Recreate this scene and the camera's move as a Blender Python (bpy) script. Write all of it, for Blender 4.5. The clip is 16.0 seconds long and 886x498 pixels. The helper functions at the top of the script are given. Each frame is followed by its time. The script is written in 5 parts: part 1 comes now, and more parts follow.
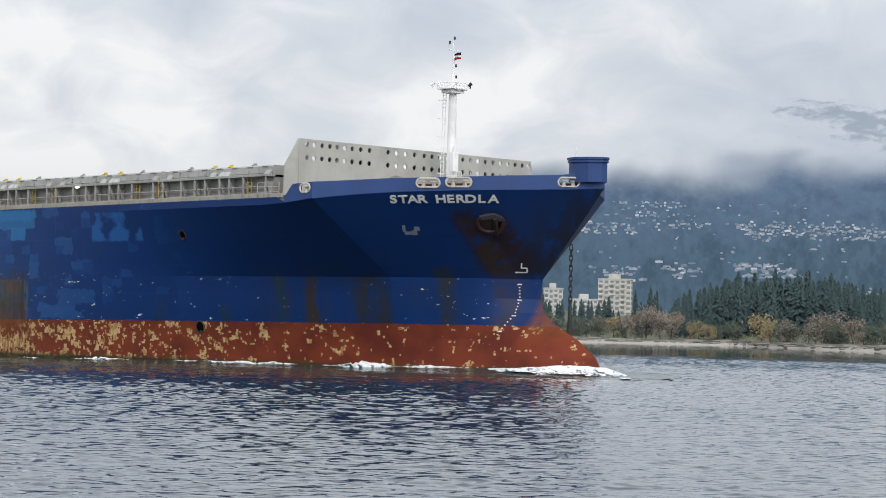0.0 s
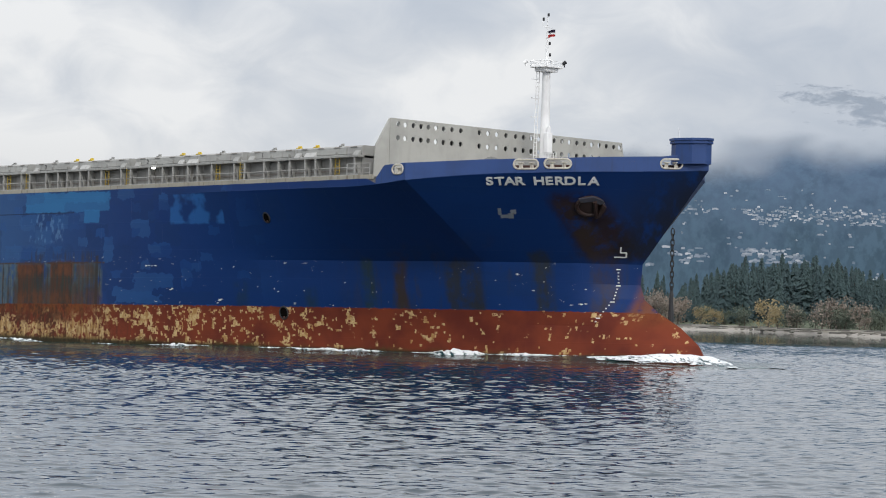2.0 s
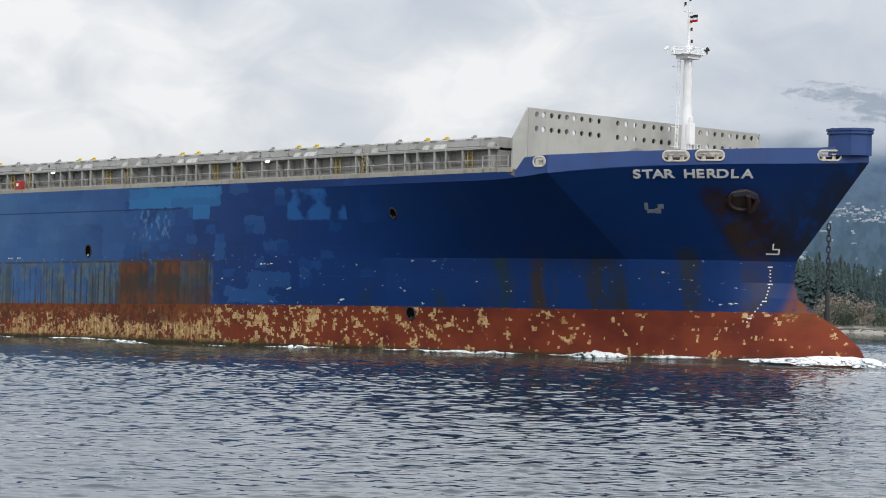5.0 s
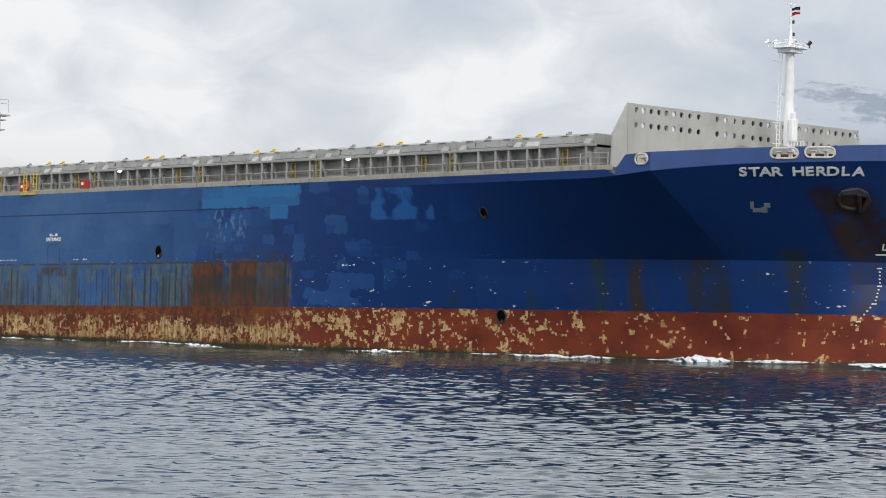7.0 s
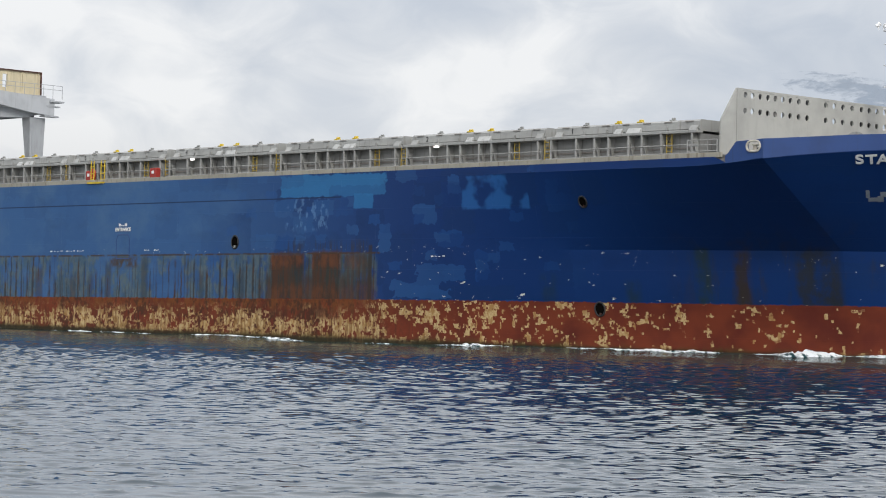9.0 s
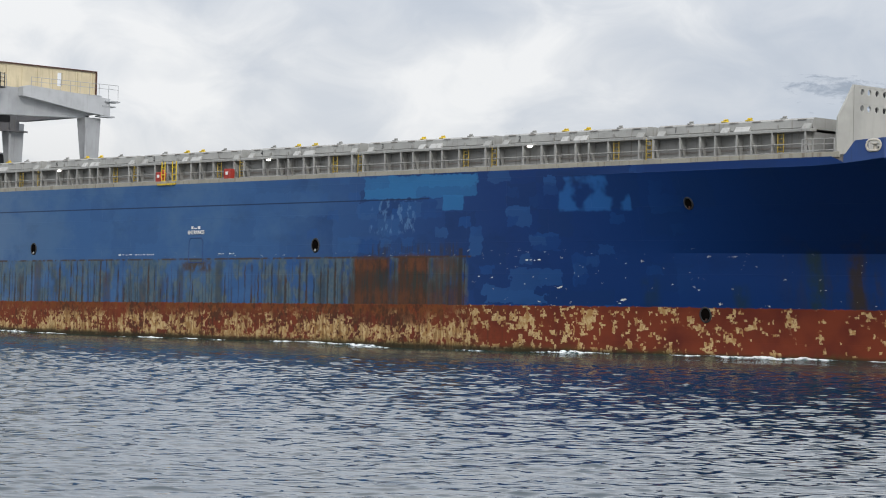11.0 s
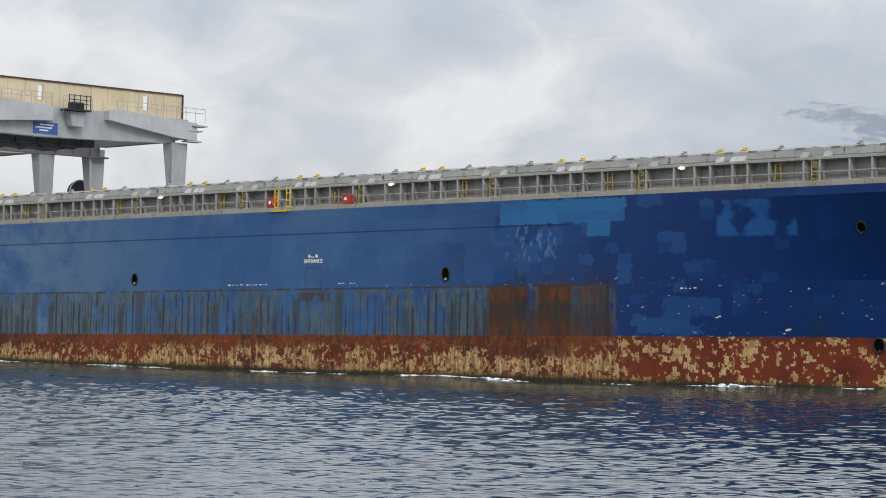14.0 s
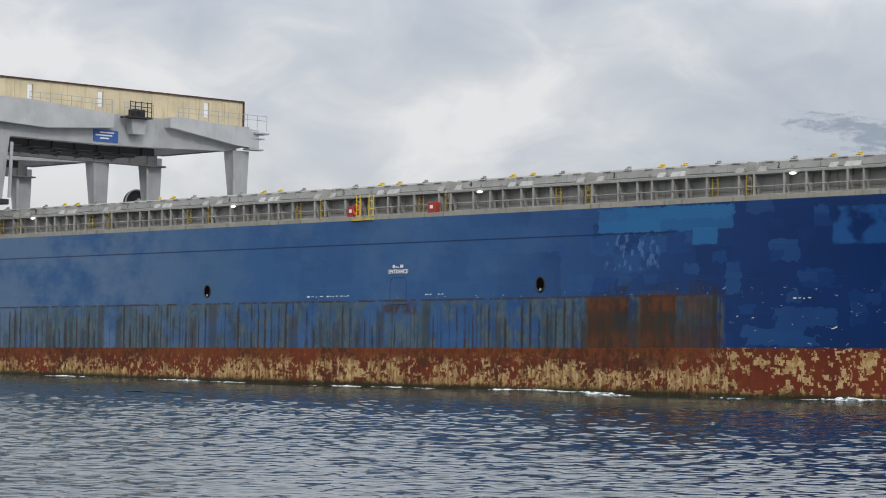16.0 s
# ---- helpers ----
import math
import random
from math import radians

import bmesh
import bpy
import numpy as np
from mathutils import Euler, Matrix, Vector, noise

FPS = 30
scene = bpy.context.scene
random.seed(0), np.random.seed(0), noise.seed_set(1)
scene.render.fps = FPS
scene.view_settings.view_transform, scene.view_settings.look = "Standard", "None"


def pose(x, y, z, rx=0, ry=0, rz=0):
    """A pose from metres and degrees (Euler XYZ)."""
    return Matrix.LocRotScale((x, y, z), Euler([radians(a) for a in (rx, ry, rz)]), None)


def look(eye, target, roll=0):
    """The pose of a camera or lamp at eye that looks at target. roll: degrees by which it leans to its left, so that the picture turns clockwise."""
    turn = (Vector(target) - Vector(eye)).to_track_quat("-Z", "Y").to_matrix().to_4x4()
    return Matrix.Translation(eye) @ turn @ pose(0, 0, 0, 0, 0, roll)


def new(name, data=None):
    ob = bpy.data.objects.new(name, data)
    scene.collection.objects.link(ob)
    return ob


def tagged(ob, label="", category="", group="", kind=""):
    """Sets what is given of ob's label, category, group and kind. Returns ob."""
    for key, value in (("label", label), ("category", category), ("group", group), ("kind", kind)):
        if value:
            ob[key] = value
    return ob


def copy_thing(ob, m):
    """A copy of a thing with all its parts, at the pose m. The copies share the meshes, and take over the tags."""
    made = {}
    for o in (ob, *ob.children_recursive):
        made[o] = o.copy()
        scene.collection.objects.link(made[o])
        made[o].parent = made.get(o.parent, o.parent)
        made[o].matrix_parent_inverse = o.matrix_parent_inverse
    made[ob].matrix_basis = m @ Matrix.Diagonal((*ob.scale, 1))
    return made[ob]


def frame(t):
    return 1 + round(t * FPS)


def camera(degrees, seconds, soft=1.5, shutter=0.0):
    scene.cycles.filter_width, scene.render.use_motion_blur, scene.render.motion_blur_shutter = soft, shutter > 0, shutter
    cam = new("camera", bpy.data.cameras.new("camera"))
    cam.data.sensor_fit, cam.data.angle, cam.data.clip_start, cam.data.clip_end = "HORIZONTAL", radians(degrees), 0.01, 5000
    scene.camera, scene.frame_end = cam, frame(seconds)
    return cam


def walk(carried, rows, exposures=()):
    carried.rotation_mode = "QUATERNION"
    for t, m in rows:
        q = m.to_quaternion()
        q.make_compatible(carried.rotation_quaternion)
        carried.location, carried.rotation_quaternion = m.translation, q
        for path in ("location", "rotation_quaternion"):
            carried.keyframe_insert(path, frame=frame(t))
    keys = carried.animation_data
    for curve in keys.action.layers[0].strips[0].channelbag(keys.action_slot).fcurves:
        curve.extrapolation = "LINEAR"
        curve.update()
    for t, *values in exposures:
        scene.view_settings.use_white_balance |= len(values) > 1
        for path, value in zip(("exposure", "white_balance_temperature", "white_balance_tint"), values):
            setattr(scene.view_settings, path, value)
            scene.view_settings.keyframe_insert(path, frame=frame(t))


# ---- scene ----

FOV, EYE = 19.13, 3.7
HEADING, TRIM, HEEL, START = 45.64, 0.61, -0.597, 214.39
# seconds, camera yaw, pitch, lean, metres the ship has run
ROWS = [
    (0.0, 0.000, 1.694, -1.258, -0.007),
    (0.5, -0.173, 1.700, -1.266, 2.379),
    (1.0, -0.113, 1.757, -1.281, 4.826),
    (1.5, 0.030, 1.547, -1.383, 7.275),
    (2.0, 0.142, 1.348, -1.427, 9.696),
    (2.5, 0.173, 1.277, -1.408, 11.982),
    (3.0, 0.199, 1.249, -1.424, 14.437),
    (3.5, 0.203, 1.250, -1.413, 16.858),
    (4.0, 0.203, 1.260, -1.366, 19.271),
    (6.5, 0.203, 1.293, -1.313, 31.322),
    (7.0, 0.207, 1.295, -1.308, 33.734),
    (7.5, 0.212, 1.293, -1.308, 36.137),
    (8.0, 0.219, 1.269, -1.312, 38.567),
    (8.5, 0.225, 1.146, -1.330, 40.997),
    (9.0, 0.233, 1.089, -1.340, 43.400),
    (11.5, 0.259, 1.222, -1.292, 55.482),
    (12.0, 0.260, 1.447, -1.188, 57.877),
    (12.5, 0.251, 1.624, -1.134, 60.299),
    (13.0, 0.248, 1.725, -1.060, 62.710),
    (13.5, 0.247, 1.785, -1.040, 65.138),
    (14.0, 0.253, 1.780, -1.004, 67.551),
    (14.5, 0.222, 1.861, -0.886, 69.962),
    (15.0, 0.241, 1.929, -0.819, 72.367),
    (15.5, 0.251, 1.976, -0.790, 74.792),
    (16.0, 0.244, 2.022, -0.778, 77.221),
]
cam = camera(FOV, 16.0, soft=1.05)
walk(cam, [(t, pose(0, 0, EYE, 90 + pitch, 0, yaw) @ pose(0, 0, 0, 0, 0, -lean)) for t, yaw, pitch, lean, run in ROWS], [(0.0, 0.02), (0.5, 0.0), (1.0, -0.08), (2.0, -0.08), (4.0, 0.0), (7.0, 0.0), (9.0, 0.0), (13.0, -0.07), (15.5, -0.2), (16.0, -0.2)])


def ship_place(run, level=False):
    a = radians(HEADING)
    x, y = run * math.cos(a), START - run * math.sin(a)
    return pose(x, y, 0, 0, 0, -HEADING) if level else pose(x, y, EYE, HEEL, -TRIM, -HEADING)


# ---- node helpers ----
class Net:
    def __init__(self, tree):
        self.tree = tree
        tree.nodes.clear()

    def put(self, socket, value):
        if isinstance(value, bpy.types.NodeSocket):
            self.tree.links.new(value, socket)
        elif isinstance(value, (tuple, list)) and len(value) == 3 and socket.type == "RGBA":
            socket.default_value = (*value, 1)
        else:
            socket.default_value = value

    def node(self, kind, ins=None, out=0, **props):
        n = self.tree.nodes.new(kind)
        if "operation" in props:
            n.operation = props["operation"]
        if "data_type" in props:
            n.data_type = props["data_type"]
        if "smooth" in props:
            n.interpolation_type = "SMOOTHSTEP"
        for key, value in (ins or {}).items():
            self.put(n.inputs[key], value)
        return n.outputs[out]

    def math(self, op, a, b=0.0, c=0.0):
        return self.node("ShaderNodeMath", {0: a, 1: b, 2: c}, operation=op)

    def mul(self, *a):
        r = a[0]
        for b in a[1:]:
            r = self.math("MULTIPLY", r, b)
        return r

    def add(self, a, b):
        return self.math("ADD", a, b)

    def mix(self, f, a, b):
        return self.node("ShaderNodeMix", {0: f, 6: a, 7: b}, 2, data_type="RGBA")

    def step(self, v, a, b):
        return self.node("ShaderNodeMapRange", {0: v, 1: a, 2: b, 3: 0.0, 4: 1.0}, smooth=True)

    def scaled(self, vec, s):
        return self.node("ShaderNodeVectorMath", {0: vec, 1: s}, operation="MULTIPLY")

    def noise(self, vec, scale, detail=4.0, rough=0.55, dist=0.0):
        return self.node("ShaderNodeTexNoise", {"Vector": vec, "Scale": scale, "Detail": detail, "Roughness": rough, "Distortion": dist})

    def ramp(self, f, stops):
        n = self.tree.nodes.new("ShaderNodeValToRGB")
        e = n.color_ramp.elements
        while len(e) < len(stops):
            e.new(0.5)
        for el, (p, c) in zip(e, stops):
            el.position, el.color = p, (*c, 1)
        self.put(n.inputs[0], f)
        return n.outputs[0]

    def coords(self):
        n = self.tree.nodes.new("ShaderNodeTexCoord")
        return n.outputs["Object"]

    def xyz(self, vec):
        n = self.tree.nodes.new("ShaderNodeSeparateXYZ")
        self.put(n.inputs[0], vec)
        return n.outputs[0], n.outputs[1], n.outputs[2]

    def bump(self, height, strength, distance):
        return self.node("ShaderNodeBump", {"Height": height, "Strength": strength, "Distance": distance})

    def surface(self, shader):
        o = self.tree.nodes.new("ShaderNodeOutputMaterial")
        self.put(o.inputs[0], shader)

    def principled(self, colour, rough=0.6, metal=0.0, normal=None, **more):
        ins = {"Base Color": colour, "Roughness": rough, "Metallic": metal}
        if normal is not None:
            ins["Normal"] = normal
        ins.update(more)
        return self.node("ShaderNodeBsdfPrincipled", ins)

    def area(self, x, z, x0, x1, z0, z1, e=0.06):
        """One inside the rectangle x0..x1, z0..z1, with soft edges e."""
        return self.mul(self.step(x, x0 - e, x0 + e), self.step(x, x1 + e, x1 - e), self.step(z, z0 - e, z0 + e), self.step(z, z1 + e, z1 - e))


def material(name):
    m = bpy.data.materials.new(name)
    m.use_nodes = True
    return m, Net(m.node_tree)


# ---- light: an overcast sky with a veiled sun behind the camera, towards the bow ----
SUN_ELEVATION, SUN_AZIMUTH = 37, 164
world = bpy.data.worlds.new("overcast_sky")
scene.world = world
world.use_nodes = True
g = Net(world.node_tree)
dome = g.tree.nodes.new("ShaderNodeTexSky")
dome.sky_type, dome.sun_disc = "NISHITA", False
dome.sun_elevation, dome.sun_rotation = radians(SUN_ELEVATION), radians(SUN_AZIMUTH)
sky = dome.outputs[0]
tc = g.tree.nodes.new("ShaderNodeTexCoord").outputs["Generated"]
flat = g.scaled(tc, (1.0, 1.0, 1.7))
big = g.noise(flat, 6.5, 3, 0.5, 0.3)
fine = g.noise(flat, 24.0, 5, 0.55, 0.6)
cover = g.add(g.mul(big, 0.68), g.mul(fine, 0.32))
clouds = g.ramp(cover, [(0.34, (0.50, 0.56, 0.65)), (0.45, (0.60, 0.65, 0.73)), (0.53, (0.71, 0.745, 0.80)), (0.63, (0.92, 0.93, 0.945))])
skyglow = g.node("ShaderNodeBackground", {0: sky, 1: 0.05})
ux, uy, uz = g.xyz(tc)
lift = g.add(1.0, g.add(g.mul(g.step(uz, 0.09, 0.26), 0.45), g.mul(g.step(uz, 0.4, 0.95), 0.60)))
bluer = g.mul(g.step(ux, 0.03, 0.22), g.step(uz, 0.16, 0.05), 0.45)
clouds = g.mix(bluer, clouds, (0.50, 0.56, 0.66))
clouds = g.mix(g.mul(g.step(uz, 0.12, 0.35), 0.6), clouds, (0.75, 0.765, 0.81))
lift = g.mul(lift, g.add(1.0, g.mul(g.step(uz, 0.075, 0.025), -0.16)))
# the cloud glows round the veiled sun
sa, se = radians(SUN_AZIMUTH), radians(SUN_ELEVATION)
facing = g.node("ShaderNodeVectorMath", {0: tc, 1: (math.sin(sa) * math.cos(se), math.cos(sa) * math.cos(se), math.sin(se))}, 1, operation="DOT_PRODUCT")
lift = g.mul(lift, g.add(1.0, g.mul(g.step(facing, 0.15, 0.95), 0.28)))
cloudglow = g.node("ShaderNodeBackground", {0: clouds, 1: lift})
mixed = g.node("ShaderNodeMixShader", {0: 0.93, 1: skyglow, 2: cloudglow})
o = g.tree.nodes.new("ShaderNodeOutputWorld")
g.put(o.inputs[0], mixed)
sun = new("sun", bpy.data.lights.new("sun", "SUN"))
sun.data.energy, sun.data.angle, sun.data.color = 1.5, radians(16), (1.0, 0.96, 0.9)
a, e = radians(SUN_AZIMUTH), radians(SUN_ELEVATION)
sun.matrix_world = look((300 * math.sin(a) * math.cos(e), 300 * math.cos(a) * math.cos(e), 300 * math.sin(e)), (0, 0, 0))
scene.view_settings.exposure = 0.0

# ---- materials ----


def painted(name, colour, rough=0.5, grime=(0.09, 0.06, 0.04), amount=0.35, streak=True, metal=0.0):
    """Paint on steel with blotches, vertical run-off and a few rust spots."""
    m, n = material(name)
    c = n.coords()
    fade = n.noise(c, 0.5, 3)
    runs = n.noise(n.scaled(c, (2.2, 2.2, 0.16 if streak else 2.2)), 1.6, 5, 0.65)
    spots = n.noise(c, 5.0, 6, 0.7)
    base = n.mix(n.step(fade, 0.35, 0.7), colour, tuple(k * 0.82 for k in colour))
    base = n.mix(n.mul(n.step(runs, 0.52, 0.74), amount), base, grime)
    base = n.mix(n.mul(n.step(spots, 0.66, 0.74), amount * 1.4), base, (0.2, 0.08, 0.03))
    n.surface(n.principled(base, n.add(rough, n.mul(spots, 0.2)), metal, n.bump(spots, 0.25, 0.01)))
    return m


GREY = painted("hatch_grey_paint", (0.33, 0.33, 0.31), amount=0.5)
DARKGREY = painted("coaming_grey_paint", (0.27, 0.27, 0.255), amount=0.6)
DECKGREY = painted("deck_grey_paint", (0.22, 0.2, 0.18), amount=0.6)
WALLGREY = painted("breakwater_grey_paint", (0.40, 0.395, 0.36), amount=0.12)
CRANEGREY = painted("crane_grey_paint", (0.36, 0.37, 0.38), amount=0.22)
# crane grey darkened to carry the shade under the crane
SHADOWGREY = painted("girder_shaded_grey", (0.13, 0.13, 0.135), amount=0.6)
CREAM = painted("crane_cream_paint", (0.62, 0.53, 0.35), amount=0.35)
WHITE = painted("mast_white_paint", (0.83, 0.83, 0.82), amount=0.15)
YELLOW = painted("yellow_paint", (0.40, 0.29, 0.06), amount=0.55)
LUGYELLOW = painted("bright_yellow_paint", (0.58, 0.41, 0.025), amount=0.35)
RED = painted("red_paint", (0.33, 0.03, 0.02), amount=0.3)
RUSTY = painted("rusty_gunwale", (0.33, 0.31, 0.25), grime=(0.13, 0.09, 0.055), amount=0.8)
# black that stands for the darkness inside the scupper holes
m, n = material("hole_darkness_black")
n.surface(n.principled(n.mix(n.noise(n.coords(), 4.0, 4), (0.003, 0.003, 0.003), (0.008, 0.006, 0.005)), 1.0, **{"Specular IOR Level": 0.0}))
HOLEDARK = m
BLACK = painted("black_steel", (0.02, 0.02, 0.022), amount=0.2)
ROLLER = painted("roller_beige", (0.55, 0.51, 0.43), amount=0.6)
# the hull's blue, with the extra light on upright plates put into it
BULWARKBLUE = painted("bulwark_blue_paint", (0.014, 0.05, 0.18), grime=(0.02, 0.03, 0.06), amount=0.4)
RUST = painted("rust_brown", (0.075, 0.03, 0.02), grime=(0.05, 0.02, 0.012), amount=0.8)
LETTER = painted("letter_white_paint", (0.72, 0.72, 0.70), amount=0.2)
SIGNBLUE = painted("sign_blue", (0.03, 0.1, 0.35), amount=0.2)
m, n = material("lamp_glow")
n.surface(n.node("ShaderNodeEmission", {0: (1.0, 0.97, 0.93), 1: 3.0}))
LAMP = m


def hull_material():
    m, n = material("hull_paint")
    c = n.coords()
    x, y, z = n.xyz(c)
    wob = n.noise(c, 1.1, 4, 0.6)
    wob2 = n.noise(c, 0.35, 3, 0.5)
    xw = n.add(x, n.mul(n.add(wob, -0.5), 0.5))
    zw = n.add(z, n.mul(n.add(wob, -0.5), 0.35))
    # blue paint: older lighter midbody, fresh dark bow, squarish touch-up patches
    ragged = n.node("ShaderNodeTexNoise", {"Vector": c, "Scale": 1.6, "Detail": 4.0}, 1)
    rx, ry, rz = n.xyz(ragged)
    side = n.node("ShaderNodeCombineXYZ", {0: n.add(x, n.mul(rx, 1.3)), 1: 0.0, 2: n.add(z, n.mul(rz, 0.9))})

    def rects(w, h, shift):
        moved = n.node("ShaderNodeVectorMath", {0: side, 1: shift}, operation="ADD")
        cell = n.node("ShaderNodeVectorMath", {0: moved, 1: (w, 1.0, h)}, operation="SNAP")
        return n.node("ShaderNodeTexWhiteNoise", {"Vector": cell}, 0)

    tr = rects(3.1, 1.9, (0.4, 0.5, 0.3))
    tg = n.math("MAXIMUM", rects(2.3, 1.25, (1.1, 0.5, 0.6)), rects(1.2, 0.7, (0.2, 0.5, 0.1)))
    aft = n.step(xw, -28.0, -66.0)
    blue = n.mix(aft, (0.0040, 0.0275, 0.122), (0.035, 0.100, 0.238))
    blue = n.mix(n.mul(n.step(tr, 0.55, 0.75), n.add(0.12, n.mul(n.step(x, -58, -46), 0.4))), blue, (0.005, 0.027, 0.105))
    mid = n.mul(n.step(x, -60, -50), n.step(x, -14, -24))
    blue = n.mix(n.mul(n.step(tg, 0.84, 0.87), mid, n.add(0.12, n.mul(tr, 0.38))), blue, (0.010, 0.070, 0.24))
    blue = n.mix(n.mul(n.step(tg, 0.9, 0.93), n.step(x, -16, -34), n.step(x, -60, -45), 0.16), blue, (0.05, 0.14, 0.28))
    weather = n.noise(n.scaled(c, (0.16, 0.3, 0.22)), 1.0, 6, 0.65)
    blue = n.mix(n.mul(n.step(weather, 0.42, 0.64), n.step(x, -40, -70), 0.7), blue, (0.062, 0.130, 0.245))
    blue = n.mix(n.mul(n.step(x, -84, -104), n.step(weather, 0.34, 0.58), 0.75), blue, (0.115, 0.18, 0.275))
    # light repaint under the deck edge and its ragged lower parts
    blue = n.mix(n.mul(n.area(n.add(xw, n.mul(n.add(rx, -0.5), 1.2)), n.add(zw, n.mul(n.add(rz, -0.5), 0.7)), -47.1, -35.0, 7.95, 9.66, 0.05), n.add(0.55, n.mul(tr, 0.4))), blue, (0.024, 0.135, 0.31))
    blue = n.mix(n.mul(n.area(xw, zw, -38.6, -36.4, 7.0, 8.1, 0.05), 0.8), blue, (0.022, 0.135, 0.32))
    chips = n.noise(n.scaled(c, (1.2, 1.2, 0.6)), 2.0, 5, 0.6)
    blue = n.mix(n.mul(n.area(xw, zw, -46.4, -41.5, 5.4, 7.9, 0.2), n.step(chips, 0.52, 0.60), 0.5), blue, (0.11, 0.22, 0.40))
    blue = n.mix(n.mul(n.area(xw, zw, -27.0, -20.5, 6.7, 9.1, 0.1), n.step(wob2, 0.42, 0.5), 0.7), blue, (0.02, 0.11, 0.32))
    # weld seam along the side
    seam = n.mul(n.area(x, z, -190, -40, 7.85, 7.94, 0.03), 0.85)
    blue = n.mix(seam, blue, (0.008, 0.02, 0.06))
    # scuffed fender belt: bared grey-green primer, and rust run-off down every frame of the ship
    runs = n.noise(n.scaled(c, (2.0, 1.0, 0.22)), 1.5, 5, 0.7)
    broad = n.noise(n.scaled(c, (0.32, 1.0, 0.2)), 1.0, 4, 0.6)
    rustpre = n.noise(n.scaled(c, (1.2, 1.0, 0.8)), 1.3, 5, 0.65)
    rustnoise = n.noise(n.scaled(c, (1.0, 1.0, 0.6)), 1.2, 6, 0.7)
    belt = n.mul(n.step(xw, -35.6, -36.0), n.step(n.add(z, n.mul(n.add(wob, -0.5), 0.12)), 3.66, 3.56), n.step(x, -150.0, -140.0))
    bared = n.step(n.add(n.mul(broad, 0.75), n.mul(rustpre, 0.25)), 0.43, 0.53)
    blue = n.mix(n.mul(belt, bared, 0.75), blue, n.mix(n.step(rustpre, 0.35, 0.65), (0.042, 0.084, 0.110), (0.100, 0.125, 0.110)))

    def frame_streaks(spacing, shift, wide, key):
        """Run-off that starts at random heights on evenly spaced frames: how strong, by place."""
        u = n.add(n.mul(n.add(x, n.mul(n.add(rustpre, -0.5), 0.35)), 1.0 / spacing), shift)
        column = n.math("FLOOR", u)
        rnd = n.tree.nodes.new("ShaderNodeTexWhiteNoise")
        n.put(rnd.inputs["Vector"], n.node("ShaderNodeCombineXYZ", {0: column, 1: key, 2: 0.0}))
        r0, r1, r2 = n.xyz(rnd.outputs["Color"])
        off = n.math("ABSOLUTE", n.add(n.math("SUBTRACT", u, column), -0.5))
        half = n.add(wide * 0.15, n.mul(r1, wide))
        line = n.step(n.math("SUBTRACT", off, half), 0.10, -0.04)
        start = n.add(1.3, n.mul(r2, 2.6))
        fall = n.step(n.math("SUBTRACT", n.add(z, n.mul(n.add(rustpre, -0.5), 1.6)), start), 0.4, -0.5)
        here = n.step(n.add(n.mul(r0, 0.5), n.mul(broad, 0.9)), 0.54, 0.68)
        return n.mul(line, fall, here)

    streaks = n.math("MAXIMUM", frame_streaks(0.83, 0.0, 0.13, 3.5), n.math("MAXIMUM", n.mul(frame_streaks(2.49, 0.3, 0.16, 8.5), 0.6), n.mul(frame_streaks(0.41, 0.2, 0.14, 5.5), 0.6)))
    streaks = n.mul(streaks, n.add(0.45, n.mul(rustnoise, 0.8)))
    blue = n.mix(n.mul(belt, streaks, 0.95), blue, n.mix(n.step(rustnoise, 0.42, 0.62), (0.018, 0.014, 0.011), (0.060, 0.028, 0.013)))
    blocks = n.math("MAXIMUM", n.mul(n.area(xw, zw, -39.3, -36.9, -1.0, 3.6, 0.25), 0.55), n.math("MAXIMUM", n.area(xw, zw, -43.2, -39.9, -1.7, 3.75, 0.25), n.area(xw, zw, -48.1, -44.2, -1.6, 3.6, 0.25)))
    rustband = n.math("MAXIMUM", n.step(n.add(zw, n.mul(n.add(rustnoise, -0.5), 1.4)), 2.3, 2.9), n.mul(n.step(n.add(zw, n.mul(n.add(broad, -0.5), 1.6)), 1.5, 0.8), 0.7))
    under = n.area(xw, zw, -48.6, -36.0, -1.5, 1.9, 0.5)
    patchy = n.add(n.mul(rustnoise, 0.6), n.mul(runs, 0.4))
    rustcol = n.mix(n.step(patchy, 0.40, 0.60), (0.048, 0.020, 0.009), (0.118, 0.037, 0.010))
    rustcol = n.mix(rustband, n.mix(n.step(runs, 0.40, 0.58), (0.026, 0.028, 0.020), (0.062, 0.025, 0.012)), rustcol)
    blue = n.mix(n.mul(n.area(xw, zw, -48.6, -36.3, -0.2, 3.4, 0.2), n.step(runs, 0.36, 0.6), 0.8), blue, (0.040, 0.050, 0.045))
    blue = n.mix(n.mul(n.math("MAXIMUM", blocks, n.mul(under, 0.7)), n.step(n.add(n.mul(rustnoise, 0.5), n.mul(rustpre, 0.5)), 0.24, 0.46), 0.92), blue, rustcol)
    blue = n.mix(n.mul(n.area(x, zw, -36.75, -36.35, -0.2, 4.2, 0.1), 0.7), blue, (0.03, 0.022, 0.016))
    blue = n.mix(n.mul(n.area(xw, zw, -46.5, -36.6, 3.5, 4.5, 0.5), n.step(runs, 0.46, 0.62), 0.6), blue, (0.034, 0.028, 0.02))
    edge = n.area(xw, n.add(z, n.mul(n.add(wob, -0.5), 0.1)), -150, -35.4, 3.52, 3.66, 0.05)
